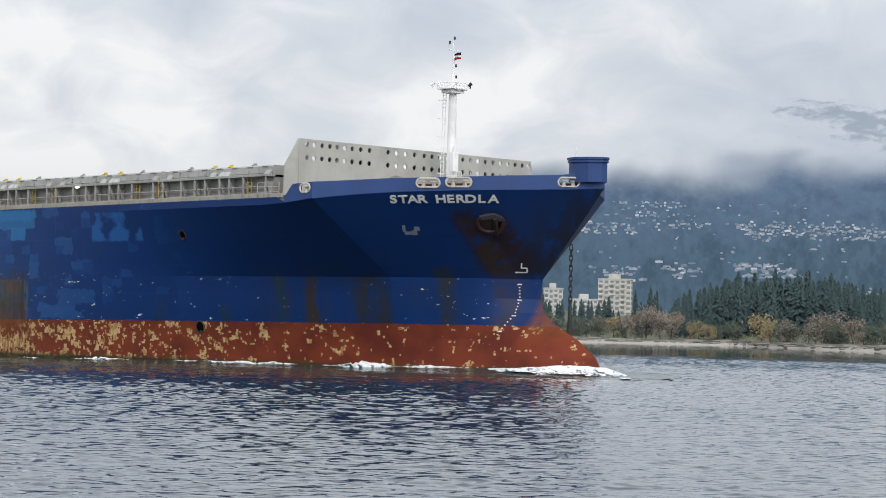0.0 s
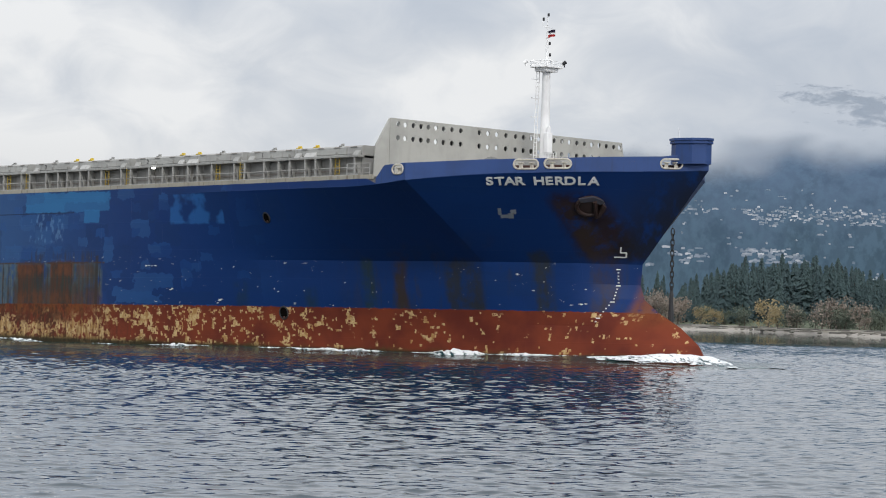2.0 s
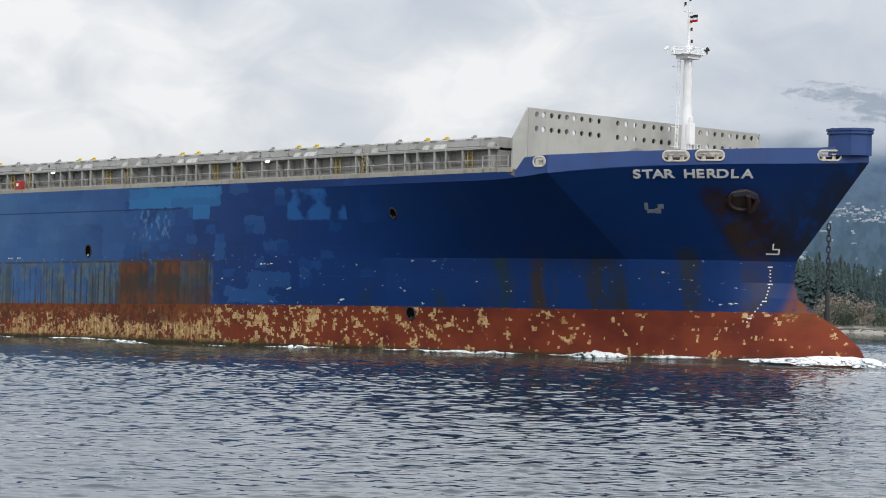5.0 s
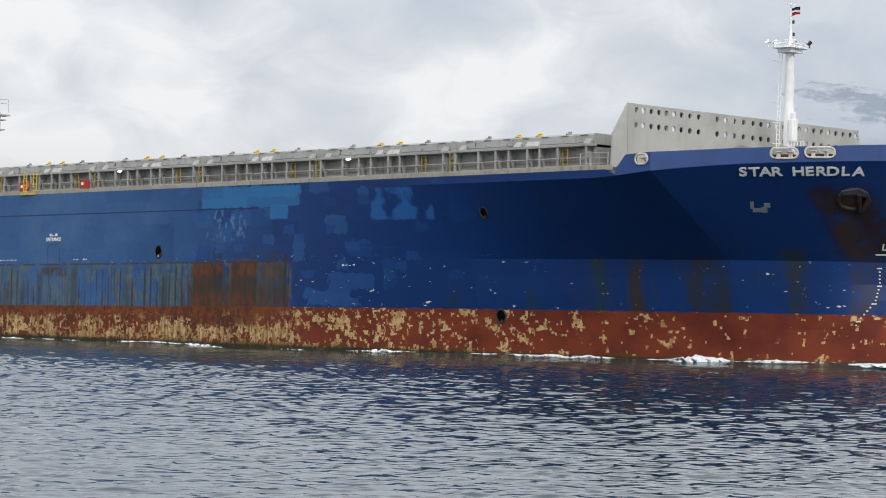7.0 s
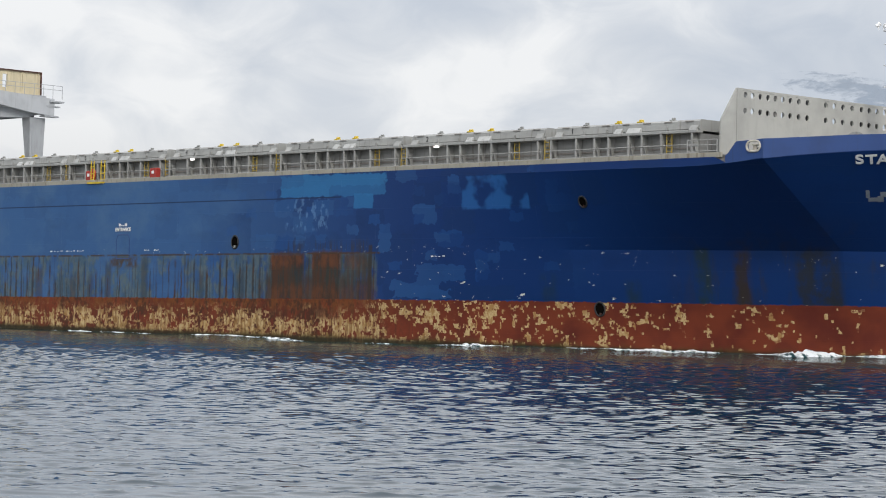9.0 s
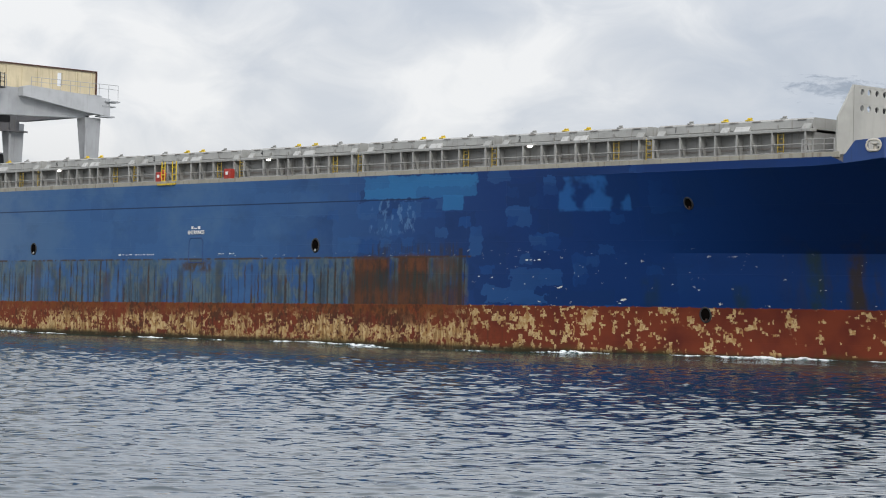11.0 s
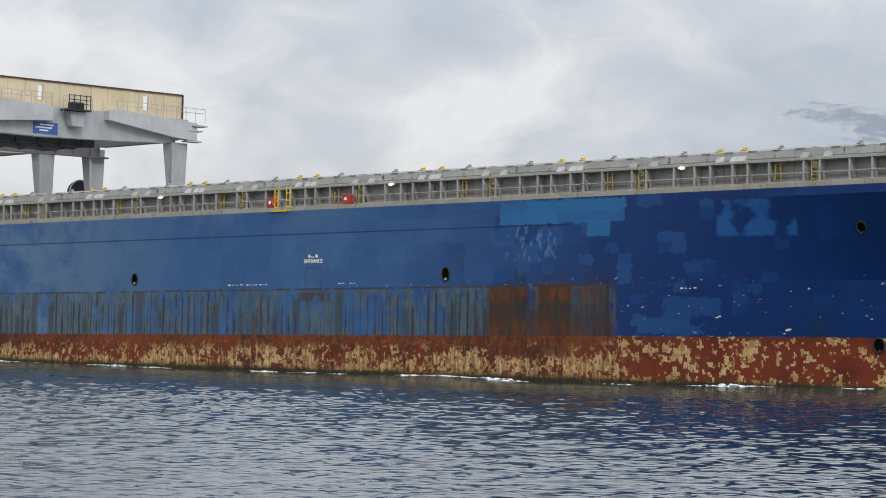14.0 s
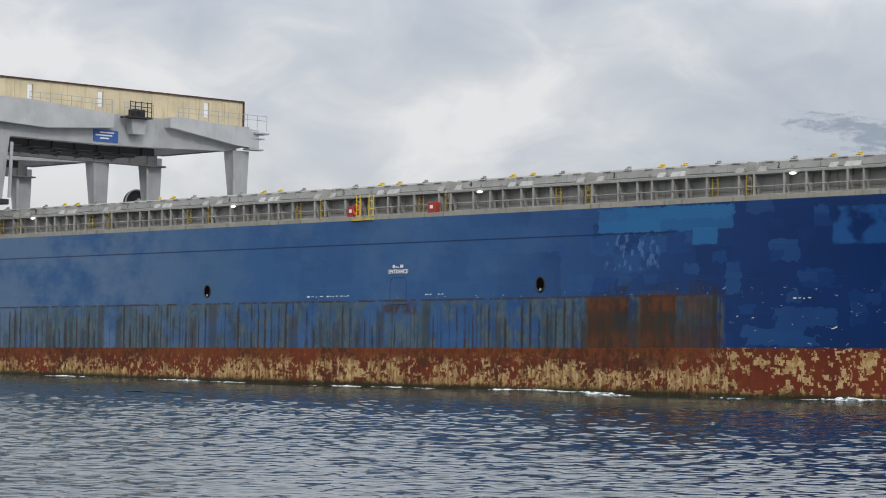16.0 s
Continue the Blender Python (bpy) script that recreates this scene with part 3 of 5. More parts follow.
def build_bulwark(sign, name):
    lo = 8.2
    us = list(np.linspace(lo, LAST, 240))
    us = [u for u in us if plan(8, u).x >= -2.15]
    bm = bm_new()
    t = 0.12
    for u0, u1 in zip(us, us[1:]):
        p, q = plan(8, u0), plan(8, u1)
        xm = (p.x + q.x) / 2
        d = (q - p)
        d.z = 0
        d.normalize()
        out = Vector((d.y, -d.x, 0))
        spans = [(0.0, 1.0)]
        if sign < 0:
            for x0, x1, h, zb in OPENINGS:
                if x0 < xm < x1:
                    hp = top_z(xm) - p.z
                    e = min(xm - x0, x1 - xm)
                    r = 0.35 if e > 0.35 else math.sqrt(max(0.35 ** 2 - (0.35 - e) ** 2, 0))
                    mid, half = zb + 0.32 - p.z, 0.32 * r / 0.35
                    spans = [(0.0, max((mid - half) / hp, 0.02)), (min((mid + half) / hp, 0.97), 1.0)]
        for a, b in spans:
            vs = []
            for side in (0, 1):
                for pt, f in ((p, a), (q, a), (q, b), (p, b)):
                    z = pt.z + (top_z(pt.x) - pt.z) * f
                    v = pt - out * (t * side)
                    vs.append(bm.verts.new((v.x, v.y * -sign, z)))
            for f in ((0, 1, 2, 3), (7, 6, 5, 4), (3, 2, 6, 7), (4, 5, 1, 0)):
                bm.faces.new([vs[k] for k in f])
    bmesh.ops.remove_doubles(bm, verts=bm.verts, dist=0.001)
    bmesh.ops.recalc_face_normals(bm, faces=bm.faces)
    part(name, bm, BULWARKBLUE, ship, "blue forecastle bulwark")


build_bulwark(-1, "bulwark")
build_bulwark(1, "bulwark")


# stem house on the bow
bm = bm_new()
outline = [(14.7, -0.9), (15.5, -1.35), (16.8, -1.0), (17.6, -0.3), (17.6, 0.3), (16.8, 1.0), (15.5, 1.35), (14.7, 0.9)]
prism(bm, outline, "z", 11.2, 12.72)
stem_house = part("stem_house", bm, BULWARKBLUE, ship, "blue lookout box on the stem")
bm = bm_new()
prism(bm, [(15.9 + (x - 15.9) * 1.08, y * 1.08) for x, y in outline], "z", 12.72, 12.86)
prism(bm, [(15.9 + (x - 15.9) * 1.11, y * 1.11) for x, y in outline], "z", 12.94, 13.12)
prism(bm, [(15.9 + (x - 15.9) * 1.05, y * 1.05) for x, y in outline], "z", 12.86, 12.94)
part("roof_rim", bm, BULWARKBLUE, stem_house)
bm = bm_new()
tube(bm, (15.4, -0.9, 13.1), (15.4, -0.9, 13.9), 0.025)
part("antenna", bm, WHITE, stem_house)


# fairleads in the openings: pale frame and two rollers
def fairlead(x0, x1, zb, h=0.64, rollers=2):
    xm = (x0 + x1) / 2
    lo, hi = 8.0, float(LAST)
    for _ in range(40):
        u = (lo + hi) / 2
        lo, hi = (u, hi) if plan(8, u).x < xm else (lo, u)
    p = plan(8, u)
    d = plan(8, u + 0.03) - plan(8, u - 0.03)
    d.z = 0
    length = (x1 - x0) * d.length / max(d.x, 1e-6)
    d.normalize()
    out = Vector((d.y, -d.x, 0))
    m = Matrix((d, out, Vector((0, 0, 1)))).transposed().to_4x4()
    m.translation = Vector((p.x, p.y, zb + h / 2))
    ring = []
    for i in range(24):
        a = i * math.tau / 24
        cx = (length / 2 - h / 2) * (1 if math.cos(a) > 0 else -1)
        ring.append((cx + (h / 2 + 0.03) * math.cos(a), (h / 2 + 0.03) * math.sin(a)))
    bm = bm_new()
    for i in range(24):
        a, b = ring[i], ring[(i + 1) % 24]
        tube(bm, (a[0], 0.02, a[1]), (b[0], 0.02, b[1]), 0.075, 6)
    frame_ob = part("fairlead", bm, ROLLER, ship, "pale worn mooring fairlead")
    frame_ob.matrix_basis = m
    for k in range(rollers):
        bm = bm_new()
        x = (k - 0.5) * length * 0.46 if rollers > 1 else 0
        tube(bm, (x, -0.2, -h * 0.46), (x, -0.2, h * 0.1), 0.17, 10, 0.12)
        tube(bm, (x, -0.2, h * 0.1), (x, -0.2, h * 0.2), 0.26, 10)
        part("roller", bm, ROLLER, frame_ob)
    bm = bm_new()
    box(bm, -length / 2 - 0.1, length / 2 + 0.1, -0.95, -0.88, -h / 2 - 0.2, -0.02)
    part("chock_plate", bm, RUST if rollers == 2 else BLACK, frame_ob)


for x0, x1, h, zb in OPENINGS:
    fairlead(x0, x1, zb, rollers=2 if x0 > 3 else 1)


# name letters on the bow, each a raised plate
def letter(ch, x, z, size):
    cu = bpy.data.curves.new("letter", "FONT")
    cu.body, cu.size, cu.extrude, cu.offset = ch, size, 0.02, 0.026
    cu.align_x, cu.align_y = "CENTER", "CENTER"
    cu.materials.append(LETTER)
    ob = new("name_letter", cu)
    ob.parent = ship
    ob.matrix_basis = flare_pose(x, z, 0.05) @ Matrix.Diagonal((1.22, 1, 1, 1))
    return ob


NAME = "STAR HERDLA"
for i, ch in enumerate(NAME):
    if ch != " ":
        letter(ch, 5.4 + 6.15 * i / (len(NAME) - 1), 9.60 + 0.012 * i, 1.0)

# draught ladder, bulb mark and the anchor in its pocket
def surface_point(x, z):
    """A starboard point of the hull below the knuckle."""
    zs = [lv[0] for lv in LEVELS[:8]]
    i = max(0, min(6, int(np.searchsorted(zs, z)) - 1))
    f = (z - zs[i]) / (zs[i + 1] - zs[i])
    lo, hi = 3.0, float(LAST)
    for _ in range(40):
        u = (lo + hi) / 2
        lo, hi = (u, hi) if plan(i, u).lerp(plan(i + 1, u), f).x < x else (lo, u)
    return plan(i, u).lerp(plan(i + 1, u), f)


def surface_pose(x, z, lift=0.03):
    p = surface_point(x, z)
    ax = (surface_point(x + 0.15, z) - surface_point(x - 0.15, z)).normalized()
    up = surface_point(x, z + 0.1) - surface_point(x, z - 0.1)
    up = (up - ax * up.dot(ax)).normalized()
    out = ax.cross(up)
    m = Matrix((ax, up, out)).transposed().to_4x4()
    m.translation = p + out * lift
    return m


def mark(name, x, z, boxes, mat, label="", lift=0.03, high=False):
    """Flat painted plates laid on the plating; boxes are x0, x1, y0, y1 along it."""
    bm = bm_new()
    for x0, x1, y0, y1 in boxes:
        box(bm, x0, x1, y0, y1, -0.03, 0.0)
    ob = part(name, bm, mat, ship, label)
    ob.matrix_basis = flare_pose(x, z, lift) if high else surface_pose(x, z, lift)
    return ob


# draught marks down the stem
for k in range(17):
    z = 3.35 - k * 0.25
    x = 9.8 - 0.12 * max(0, k - 10)
    w = 0.17 if k % 5 == 0 else 0.06
    mark("draught_mark", x, z, [(-w, w, -0.04, 0.04)], LETTER, lift=0.05)
# bulbous bow sign: three strokes
mark("bulb_sign", 10.35, 4.6, [(-0.55, 0.35, -0.42, -0.33), (0.30, 0.42, -0.38, 0.0), (-0.1, 0.38, -0.02, 0.07), (-0.16, -0.06, 0.0, 0.5)], LETTER, "pale bulbous-bow sign", 0.05, True)
# pale scrape and worn mark aft of the hawse
mark("paint_scrape", 5.3, 7.35, [(-0.75, -0.5, -0.15, 0.45), (-0.6, 0.0, -0.45, -0.15), (0.0, 0.4, -0.5, -0.05), (0.2, 0.62, -0.1, 0.28)], painted("worn_scrape", (0.2, 0.22, 0.25), amount=0.5), "worn pale paint scrape", 0.03, True)

# hawse pocket and anchor, seen edge on
pocket = flare_pose(10.5, 7.95, 0.0)
bm = bm_new()
for i in range(16):
    a0, a1 = i * math.tau / 16, (i + 1) * math.tau / 16
    tube(bm, (1.0 * math.cos(a0), 0.8 * math.sin(a0), 0.05), (1.0 * math.cos(a1), 0.8 * math.sin(a1), 0.05), 0.16, 8)
DARKRUST = painted("dark_rust", (0.03, 0.013, 0.010), grime=(0.01, 0.006, 0.005), amount=0.6)
anchor = part("anchor", bm, DARKRUST, ship, "rust-brown anchor housed in its hawse pocket", True, 60)
anchor.matrix_basis = pocket
bm = bm_new()
bmesh.ops.create_uvsphere(bm, u_segments=16, v_segments=8, radius=1, matrix=Matrix.Diagonal((0.95, 0.75, 0.10, 1)))
part("pocket_plate", bm, DARKRUST, anchor, "rust-brown pocket plate", True, 60)
bm = bm_new()
prism(bm, [(-0.9, 0.75), (0.2, 0.95), (0.95, 0.6), (1.1, 0.25), (0.7, 0.3), (0.1, 0.55), (-0.7, 0.45)], "z", 0.1, 0.28)
part("fluke", bm, painted("anchor_worn", (0.045, 0.045, 0.06), amount=0.7), anchor, "bare steel fluke")
bm = bm_new()
tube(bm, (0.3, 0.6, 0.35), (0.55, -0.9, 0.25), 0.16, 8)
prism(bm, [(0.9, 0.4), (1.2, 0.1), (0.8, -0.7), (0.5, -0.9)], "z", 0.2, 0.45)
part("shank", bm, DARKRUST, anchor)


# lowered port anchor chain hanging ahead of the stem
def chain_link(bm, m):
    pts = []
    for i in range(12):
        a = i * math.tau / 12
        pts.append(m @ Vector((0.13 * math.cos(a), 0, 0.17 * math.sin(a) + (0.1 if math.sin(a) > 0 else -0.1))))
    for p, q in zip(pts, pts[1:] + pts[:1]):
        tube(bm, p, q, 0.045, 5)


bm = bm_new()
box(bm, -0.01, 0.01, -0.01, 0.01, -0.1, 0.1)
chain = part("anchor_chain", bm, BLACK, ship, "hanging rusty anchor chain with black swivel")
chain.matrix_basis = pose(13.8, 0.5, 6.6)
z = -0.1
link_mesh = None
for k in range(11):
    if link_mesh is None:
        bm = bm_new()
        chain_link(bm, Matrix.Identity(4))
        first = part("link", bm, RUST if k > 6 else BLACK, chain)
        link_mesh = first.data
        ob = first
    else:
        ob = new("link", link_mesh)
        ob.parent = chain
    ob.matrix_basis = pose(0, 0, z - 0.27, 0, 0, 90 * (k % 2) + 20)
    z -= 0.40
bm = bm_new()
tube(bm, (0, 0, z + 0.05), (0, 0, z - 0.35), 0.16, 8, 0.1)
tube(bm, (0, 0, z - 0.35), (0, 0, z - 0.7), 0.12, 8, 0.2)
tube(bm, (0, 0, z - 0.7), (0, 0, z - 3.0), 0.15, 8, 0.24)
part("shank", bm, BLACK, chain, "black swivel and shank")

# breakwater: a tall perforated wall right across the forecastle
def build_breakwater():
    ys = []
    bm = bm_new()
    R, N = 0.21, 14
    groups = [-12.4, -11.65, -10.8, -9.98, -9.2, -8.38, -7.55, -6.63, -5.67, -3.6, -2.65, -1.65, -0.6, 0.5, 1.4, 2.3, 3.2, 4.1, 5.0, 5.9, 6.8, 7.7, 8.6, 9.5, 10.4, 11.3, 12.2, 12.9]
    rows_z = [13.06, 14.12]
    x0, x1 = -3.06, -2.94
    H = 0.30

    def holed(yc, zc, x, flip):
        sq = []
        for i in range(N):
            a = (i + 0.5) * math.tau / N
            c, s = math.cos(a), math.sin(a)
            k = H / max(abs(c), abs(s))
            sq.append(((yc + R * c, zc + R * s), (yc + k * c, zc + k * s)))
        for i in range(N):
            (a, A), (b, B) = sq[i], sq[(i + 1) % N]
            vs = [bm.verts.new((x, *p)) for p in (a, b, B, A)]
            bm.faces.new(vs if flip else vs[::-1])
        return sq

    def quad(x, y0, y1, z0, z1):
        bm.faces.new([bm.verts.new(p) for p in ((x, y0, z0), (x, y1, z0), (x, y1, z1), (x, y0, z1))])

    for x in (x0, x1):
        edges = [-13.25] + sum([[y - H, y + H] for y in groups], []) + [13.22]
        for lo, hi in ((10.1, rows_z[0] - H), (rows_z[0] + H, rows_z[1] - H), (rows_z[1] + H, 14.55)):
            quad(x, -13.25, 13.22, lo, hi)
        for zc in rows_z:
            for i in range(0, len(edges), 2):
                if edges[i + 1] - edges[i] > 0.001:
                    quad(x, edges[i], edges[i + 1], zc - H, zc + H)
            for yc in groups:
                holed(yc, zc, x, x == x1)
    for yc in groups:
        for zc in rows_z:
            for i in range(N):
                a, b = (i + 0.5) * math.tau / N, (i + 1.5) * math.tau / N
                bm.faces.new([bm.verts.new(p) for p in ((x0, yc + R * math.cos(a), zc + R * math.sin(a)), (x1, yc + R * math.cos(a), zc + R * math.sin(a)), (x1, yc + R * math.cos(b), zc + R * math.sin(b)), (x0, yc + R * math.cos(b), zc + R * math.sin(b)))])
    quad2 = [(x0, -13.25, 14.55), (x1, -13.25, 14.55), (x1, 13.22, 14.55), (x0, 13.22, 14.55)]
    bm.faces.new([bm.verts.new(p) for p in quad2])
    for y in (-13.25, 13.22):
        bm.faces.new([bm.verts.new(p) for p in ((x0, y, 10.1), (x1, y, 10.1), (x1, y, 14.55), (x0, y, 14.55))])
    bmesh.ops.remove_doubles(bm, verts=bm.verts, dist=0.0005)
    wall = part("breakwater", bm, WALLGREY, ship, "grey breakwater wall pierced by two rows of round holes")
    # swept-back wing at each end
    for s in (-1, 1):
        bm = bm_new()
        a = [(-3.0, 13.25, 10.1), (-3.0, 13.25, 14.55), (-3.45, 14.25, 12.4), (-3.5, 14.3, 10.0)]
        vs = [bm.verts.new((x, s * y, z)) for x, y, z in a]
        ws = [bm.verts.new((x - 0.12, s * y, z)) for x, y, z in a]
        bm.faces.new(vs), bm.faces.new(ws[::-1])
        for i in range(4):
            j = (i + 1) % 4
            bm.faces.new((vs[i], ws[i], ws[j], vs[j]))
        bmesh.ops.recalc_face_normals(bm, faces=bm.faces)
        part("wing_plate", bm, WALLGREY, wall)
    # black backing boxes added behind the wall so that some holes look dark
    for y0, y1 in ((-10.0, -9.1), (-7.0, -4.6), (-3.5, -2.7), (-0.4, 0.4), (1.2, 2.8), (5.0, 5.9), (8.6, 9.8), (11.6, 13.1)):
        bm = bm_new()
        box(bm, -4.1, -3.5, y0, y1, 10.1, 14.45, 0.03)
        part("gear_locker", bm, BLACK, wall, "black backing box added behind the wall's holes")
    # stiffeners behind the wall show through the holes
    for y in np.arange(-12.0, 13.0, 3.0):
        bm = bm_new()
        prism(bm, [(-3.06, 10.1), (-3.06, 14.4), (-3.4, 14.4), (-5.0, 10.1)], "y", y - 0.04, y + 0.04)
        part("stiffener", bm, DARKGREY, wall)


build_breakwater()


# foremast
def build_mast():
    mast = part("foremast", tube(bm_new(), (1.3, 0, 10.0), (1.3, 0, 19.2), 0.44, 14, 0.31), WHITE, ship, "white tubular foremast with lamp platform", True, 50)
    mast.location = (-0.55, 0, 0)
    bm = bm_new()
    prism(bm, [(0.45, -0.95), (0.85, -1.15), (1.75, -1.15), (2.15, -0.95), (2.15, 0.95), (1.75, 1.15), (0.85, 1.15), (0.45, 0.95)], "z", 19.35, 19.45)
    prism(bm, [(0.7, -0.7), (1.9, -0.7), (1.9, 0.7), (0.7, 0.7)], "z", 19.05, 19.35)
    plat = part("platform", bm, WHITE, mast)
    bm = bm_new()
    ring = [(0.45, -0.95), (0.85, -1.15), (1.75, -1.15), (2.15, -0.95), (2.15, 0.95), (1.75, 1.15), (0.85, 1.15), (0.45, 0.95)]
    for i in range(8):
        a, b = ring[i], ring[(i + 1) % 8]
        tube(bm, (*a, 19.4), (*a, 19.85), 0.03, 5)
        tube(bm, (*a, 19.85), (*b, 19.85), 0.03, 5)
        tube(bm, (*a, 19.62), (*b, 19.62), 0.022, 5)
    part("railing", bm, WHITE, plat)
    for x, y in ((0.3, -1.3), (0.6, -0.8), (2.2, 1.1), (1.9, -0.3)):
        bm = bm_new()
        tube(bm, (x, y, 19.45), (x, y, 19.7), 0.05)
        tube(bm, (x - 0.12, y - 0.12, 19.68), (x + 0.08, y + 0.08, 19.9), 0.11, 10, 0.16)
        part("searchlight", bm, WHITE if y < 0 else BLACK, plat)
    bm = bm_new()
    tube(bm, (1.3, 0, 19.4), (1.3, 0, 22.0), 0.13, 8, 0.08)
    tube(bm, (1.3, 0, 22.0), (1.3, 0, 23.5), 0.05, 6, 0.03)
    tube(bm, (1.3, -0.55, 22.6), (1.3, 0.55, 22.6), 0.03)
    tube(bm, (1.3, -0.55, 22.6), (1.3, -0.55, 23.1), 0.025)
    part("topmast", bm, WHITE, mast)
    for z, y in ((20.3, 0.25), (21.2, 0.2), (23.45, 0.0), (23.05, -0.55)):
        bm = bm_new()
        tube(bm, (1.3 + 0.1, y, z), (1.3 + 0.1, y, z + 0.24), 0.085, 8)
        part("navigation_lamp", bm, BLACK, mast)
    bm = bm_new()
    box(bm, 1.65, 2.05, -0.5, 0.1, 12.6, 14.2, 0.04)
    box(bm, 1.75, 1.95, -0.3, 0.0, 14.2, 14.7, 0.03)
    part("locker", bm, WHITE, mast)
    bm = bm_new()
    for s in (-0.16, 0.16):
        tube(bm, (0.62, -0.45 + s, 10.2), (0.75, -0.35 + s, 19.3), 0.03, 5)
    for k in range(26):
        z = 10.4 + k * 0.34
        tube(bm, (0.63 + 0.0045 * k, -0.6, z), (0.63 + 0.0045 * k, -0.28, z), 0.02, 4)
    for k in range(5):
        z = 12.5 + 1.5 * k
        for a in range(6):
            t0, t1 = math.pi / 2 + a * math.pi / 6, math.pi / 2 + (a + 1) * math.pi / 6
            tube(bm, (0.66 + 0.4 * math.cos(t0), -0.45 + 0.4 * math.sin(t0), z), (0.66 + 0.4 * math.cos(t1), -0.45 + 0.4 * math.sin(t1), z), 0.02, 4)
    part("ladder", bm, WHITE, mast)
    bm = bm_new()
    for k in range(6):
        x = 2.0 + 0.28 * k
        tube(bm, (x, -0.9, 10.1), (x, -0.9, 12.5), 0.03, 5)
    for z in (11.0, 11.6, 12.1, 12.5):
        tube(bm, (2.0, -0.9, z), (3.4, -0.9, z), 0.03, 5)
    part("guard_rail", bm, WHITE, mast)
    # small flag flying from the topmast, folded by the wind
    bm = bm_new()
    n = 8
    for k, (mat_z0, mat_z1) in enumerate(((21.75, 22.3),)):
        lo, hi = [], []
        for i in range(n + 1):
            x = 1.4 + 0.09 * i
            y = 0.08 * math.sin(i * 1.1)
            lo.append(bm.verts.new((x, y, mat_z0 + 0.01 * i)))
            hi.append(bm.verts.new((x, y, mat_z1 + 0.01 * i)))
        for i in range(n):
            bm.faces.new((lo[i], lo[i + 1], hi[i + 1], hi[i]))
    bmesh.ops.solidify(bm, geom=bm.faces, thickness=0.02)
    m, nn = material("flag_cloth")
    x, y, z = nn.xyz(nn.coords())
    stripe = nn.step(nn.math("ABSOLUTE", nn.add(z, -22.06)), 0.09, 0.06)
    nn.surface(nn.principled(nn.mix(stripe, nn.mix(nn.step(z, 22.10, 22.14), (0.5, 0.03, 0.03), (0.03, 0.02, 0.05)), (0.85, 0.85, 0.85)), 0.8))
    part("flag", bm, m, mast, "small flag blowing in the wind")


build_mast()

# winches and windlass behind the bulwark
for x, y in ((5.5, -6.5), (6.9, -5.4), (3.4, -8.5), (2.0, 4.0)):
    bm = bm_new()
    tube(bm, (-0.45, 0, 0.75), (0.45, 0, 0.75), 0.45, 14)
    for s in (-0.5, 0.5):
        tube(bm, (s - 0.05, 0, 0.75), (s + 0.05, 0, 0.75), 0.78, 18)
    box(bm, -0.8, 0.8, -0.5, 0.5, 0, 0.3)
    w = part("mooring_winch", bm, DARKGREY, ship, "grey mooring winch", True, 40)
    w.matrix_basis = pose(x, y, 10.1, 0, 0, -55)

# ---- hatches ----
PALE = painted("pale_grey_paint", (0.42, 0.42, 0.40), amount=0.5)
GAPS = [-6.1, -20.6, -35.68, -50.31, -64.6, -78.67, -92.64, -106.25, -119.66, -133.0, -146.0]
YC, YP = -12.75, -13.4


